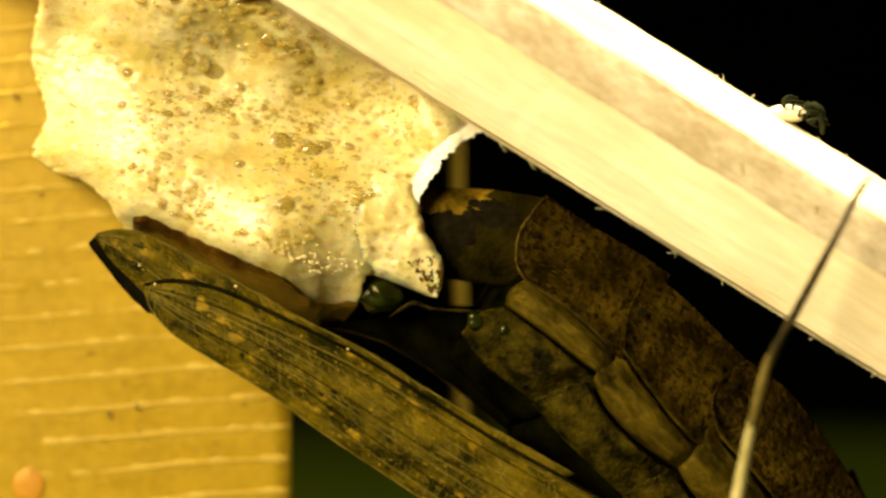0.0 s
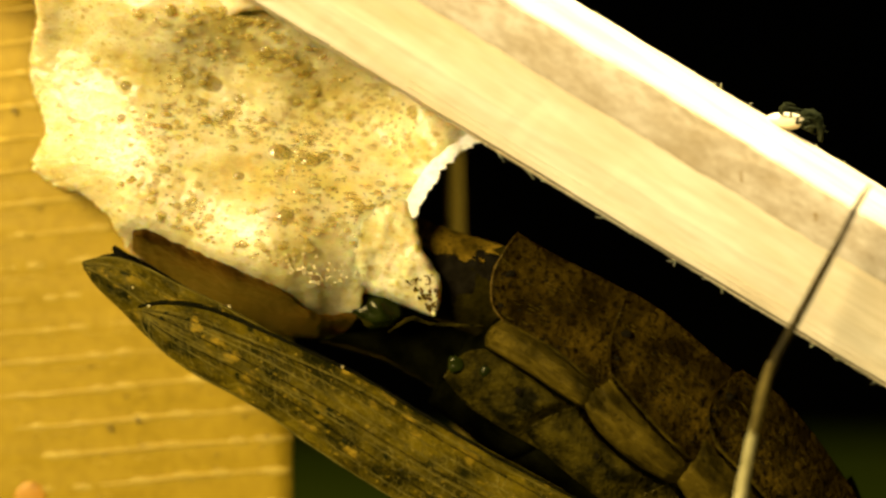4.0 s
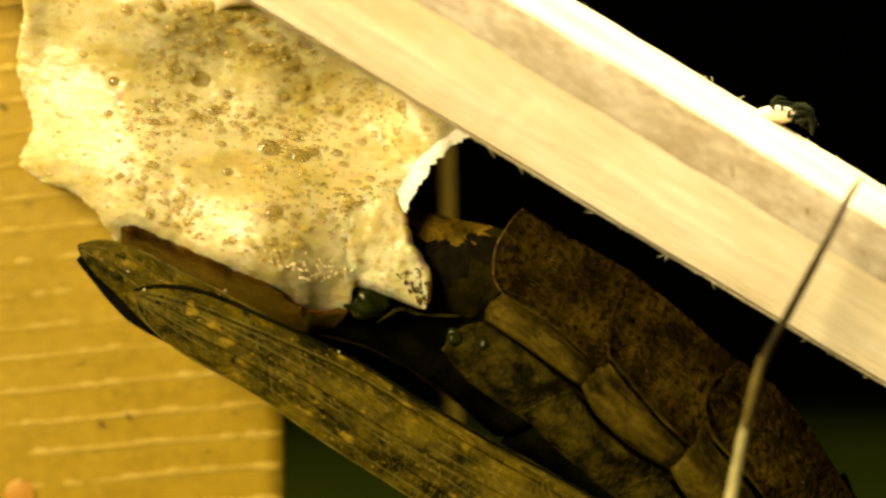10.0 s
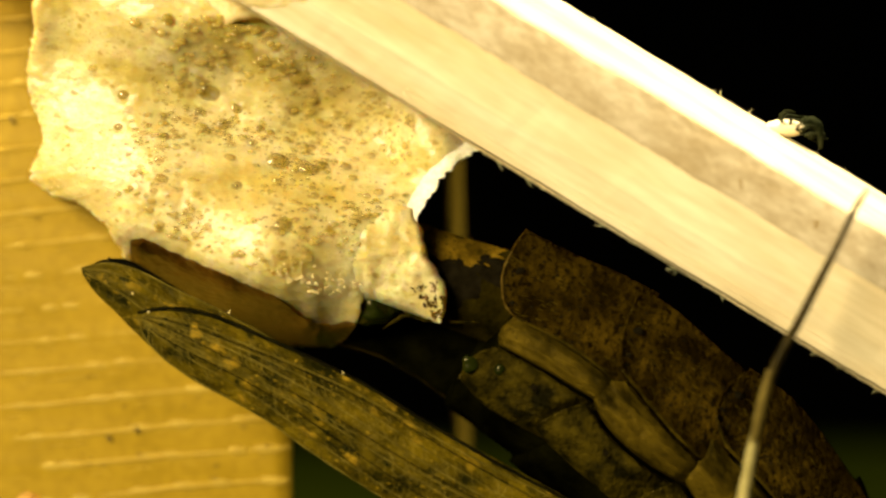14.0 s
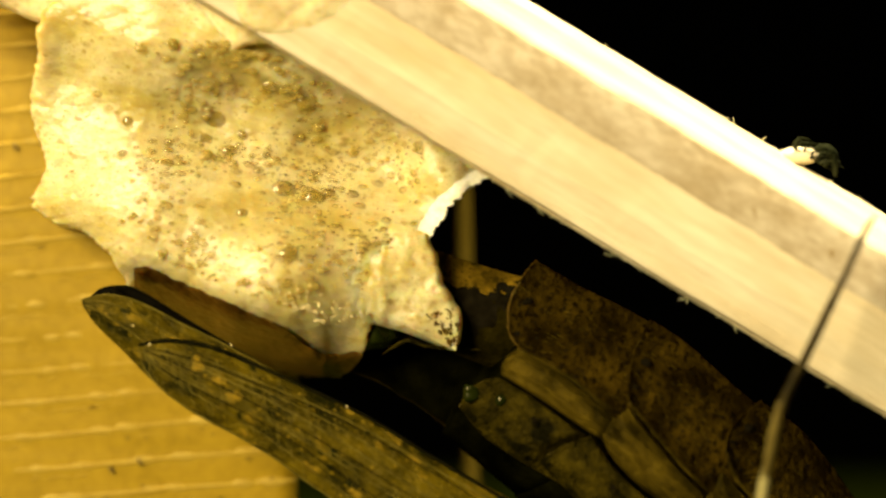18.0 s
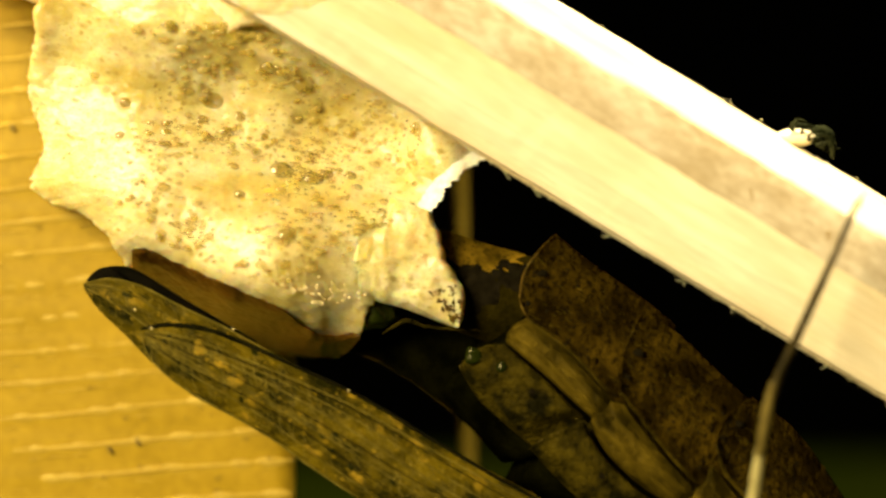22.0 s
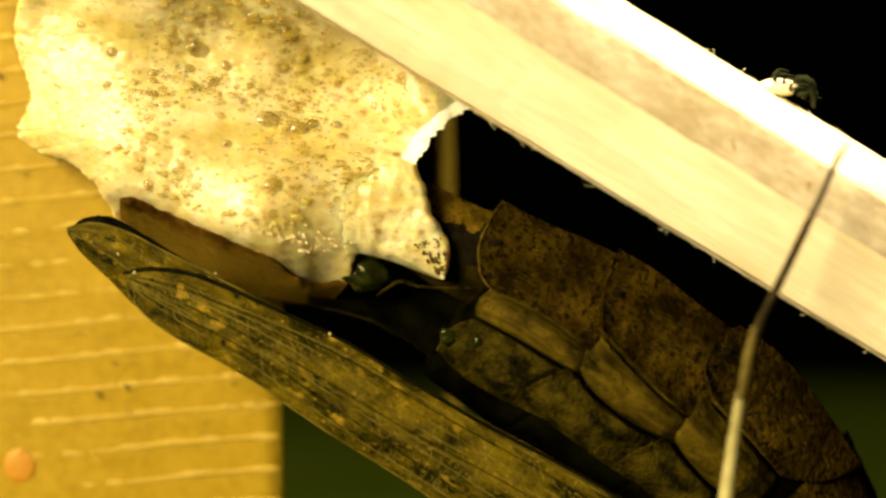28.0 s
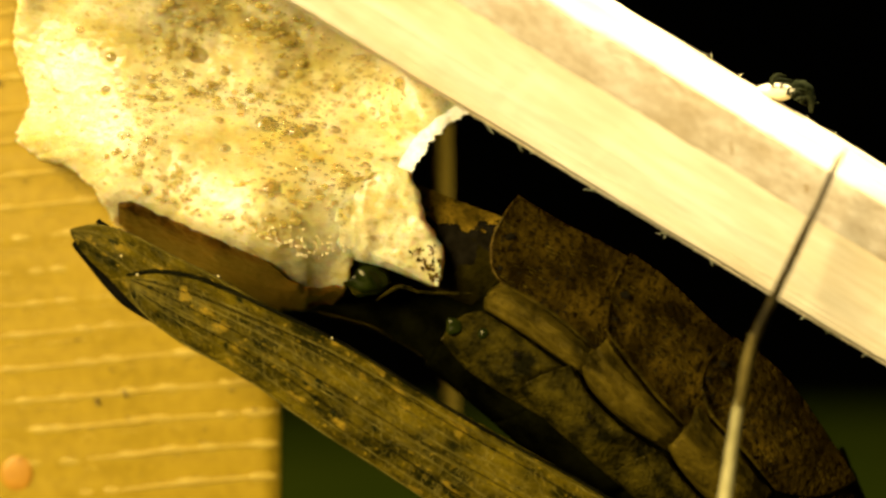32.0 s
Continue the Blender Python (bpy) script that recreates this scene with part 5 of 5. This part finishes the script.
FORE_ROWS = [
    (0, 0.08, -0.21, -0.79),
    (0.5, 0.00, -0.29, -0.85),
    (1, -0.09, -0.41, -1.51),
    (1.5, -0.20, -0.55, -2.22),
    (2, -0.27, -0.66, -2.69),
    (2.5, -0.30, -0.68, -2.75),
    (3, -0.29, -0.63, -2.26),
    (3.5, -0.23, -0.55, -1.97),
    (5.5, 0.01, 0.01, -0.71),
    (6, -0.01, -0.01, -0.14),
    (6.5, -0.03, -0.04, 0.24),
    (7, -0.02, -0.02, 0.34),
    (7.5, 0.01, 0.03, 0.45),
    (8, 0.03, 0.04, 0.81),
    (8.5, 0.05, 0.01, 0.32),
    (9, 0.04, -0.03, 0.03),
    (9.5, 0.04, -0.08, 0.22),
    (10, 0.04, -0.10, 0.78),
    (10.5, 0.06, -0.09, 0.85),
    (11, 0.09, -0.05, 0.87),
    (11.5, 0.18, 0.03, 0.37),
    (12, 0.24, 0.09, -0.07),
    (12.5, 0.28, 0.13, -0.52),
    (13, 0.31, 0.20, -0.77),
    (13.5, 0.30, 0.24, -1.14),
    (14, 0.28, 0.24, -1.17),
    (14.5, 0.31, 0.26, -1.16),
    (16.5, 0.10, 0.22, -0.82),
    (17, 0.05, 0.19, -1.13),
    (17.5, 0.09, 0.24, -1.02),
    (18, 0.02, 0.22, -0.62),
    (18.5, -0.21, 0.05, 0.30),
    (19, -0.46, -0.16, 1.04),
    (19.5, -0.74, -0.31, 4.52),
    (20, -0.87, -0.40, 6.94),
    (20.5, -0.80, -0.49, 6.47),
    (21, -0.58, -0.55, 3.47),
    (21.5, -0.43, -0.59, 1.39),
    (22, -0.39, -0.63, 1.01),
    (22.5, -0.39, -0.67, 1.15),
    (23, -0.40, -0.70, 1.17),
    (23.5, -0.43, -0.72, 0.97),
    (24, -0.45, -0.73, 0.34),
    (24.5, -0.47, -0.76, -0.36),
    (25, -0.44, -0.73, -1.40),
    (25.5, -0.29, -0.56, -2.08),
    (27.5, 0.13, 0.35, -1.05),
    (28, 0.17, 0.43, -1.43),
    (28.5, 0.18, 0.41, -1.36),
    (29, 0.15, 0.36, -1.39),
    (29.5, 0.13, 0.32, -1.18),
    (30, 0.12, 0.26, -1.16),
    (30.5, 0.08, 0.17, -0.94),
    (31, 0.05, 0.07, -0.44),
    (31.5, 0.02, -0.00, -0.51),
    (32, 0.00, -0.05, -0.45),
]
TIP_ROWS = [(0, -0.1, 1.8, -14), (1, -0.1, 1.5, -11), (1.6, -0.1, 0.9, -7), (2.2, -0.05, 0.1, -3), (3.5, 0, 0, 0.5), (5.5, 0, 0, 1), (6, 0, 0, 0), (9, 0.1, 0.4, -4), (12, 0.25, 0.5, -5),
            (13.5, 0.3, 0.2, -1), (14.5, 0.5, 0.2, 0), (17, 0.8, 0.2, 0), (20, 0.9, 0.5, -1), (23, 1.2, 0.5, 0), (24.5, 1.2, 0.3, 4), (25.5, 1.1, 0.1, 7), (28, 1.0, 0, 7), (30, 0.9, 0, 6), (32, 0.8, 0.2, 3)]
SMEAR_ROWS = [(0, 0.1, 0.5, 0), (1.5, 0.1, 0.4, 0), (2.5, 0, 0, 0), (6, 0, 0, 0), (12, 0.05, 0.2, 0), (14.5, 0.5, 0.1, 0), (17, 0.8, 0.2, 0), (20, 0.9, 0.45, 0), (23, 1.2, 0.55, 0), (25.5, 1.2, 0.4, 0), (29.5, 1.05, 0.25, 0), (32, 0.9, 0.15, 0)]
VALVE_ROWS = [(0, 0.1, 0.3, 0.3), (2, 0.1, 0.1, 0), (3.5, 0, 0, 0), (7, 0, 0, 0), (12, -0.2, 0.6, 0), (14.5, -0.3, 0.8, 0), (17, -0.6, 1.0, 1), (20, -0.7, 1.15, 2), (24, -0.3, 1.15, 2), (25.5, -0.2, 0.7, 1), (28, -0.1, 0.3, -0.5), (30, 0, 0.1, -0.5), (32, 0, 0.3, 0)]
HIND_ROWS = [(0, 0, 0, 0), (1.5, 0, -0.1, 0), (3.5, 0, -0.5, 0), (6, 0, -0.9, 0), (7.5, 0, -0.8, 0), (9, 0, -0.5, 0), (12, 0, -0.35, 0), (16.5, 0, -0.3, 0), (20, 0, -0.2, 0), (24, 0, -0.2, 0), (28, -0.3, -0.3, 0), (30, -0.3, -0.4, 0), (31, -0.2, -0.8, 0), (32, -0.1, -0.9, 0)]
EDGE_ROWS = [(0, 0, 0, 0), (0.7, 0.15, 0.05, 0), (1.4, 0.5, 0.2, 0), (2.1, 0.95, 0.4, 0), (3.5, 1.05, 0.4, 0), (12, 0.85, 0.25, 0), (24, 0.8, 0.3, 0), (28, 0.8, 0.3, 0), (32, 0.95, 0.35, 0)]
LEG_ROWS = [(0, 0.023, 0.002, -0.5), (3.5, 0.022, 0.016, 0), (7.5, 0, 0.022, 0), (12, 0.07, 0.127, -0.4), (14.5, 0.078, 0.033, -1), (17, 0.013, 0, -2), (20, -0.02, -0.029, -2.7), (22, -0.066, 0.055, -3.4), (25, -0.08, 0.121, -3.3), (28, -0.045, 0.29, -2.8), (32, -0.045, 0.031, -2.8)]


def swing(name, rows):
    ob, home = KEYED[name]
    last = rows[-1]
    rows = rows if last[0] >= 32 else rows + [(32, *last[1:])]
    walk(ob, [(t, pose(home.x + x / 1000, home.y, home.z + z / 1000, 0, a, 0)) for t, x, z, a in rows])


def motions():
    swing("rear_ring", REAR_ROWS)
    swing("middle_ring", MID_ROWS)
    swing("fore_ring", FORE_ROWS)
    swing("abdomen_base", FORE_ROWS)
    swing("tip_plate", TIP_ROWS)
    swing("foam_smear", SMEAR_ROWS)
    swing("valve", VALVE_ROWS)
    swing("forewing", WING_ROWS)
    swing("lower_forewing", [(t, x + 0.4 * max(0.0, 1 - t / 2), z + 0.3 * max(0.0, 1 - t / 2), a) for t, x, z, a in WING_ROWS])
    swing("hindwing", HIND_ROWS)
    swing("hindwing_edge", EDGE_ROWS)
    swing("leg", LEG_ROWS)


motions()
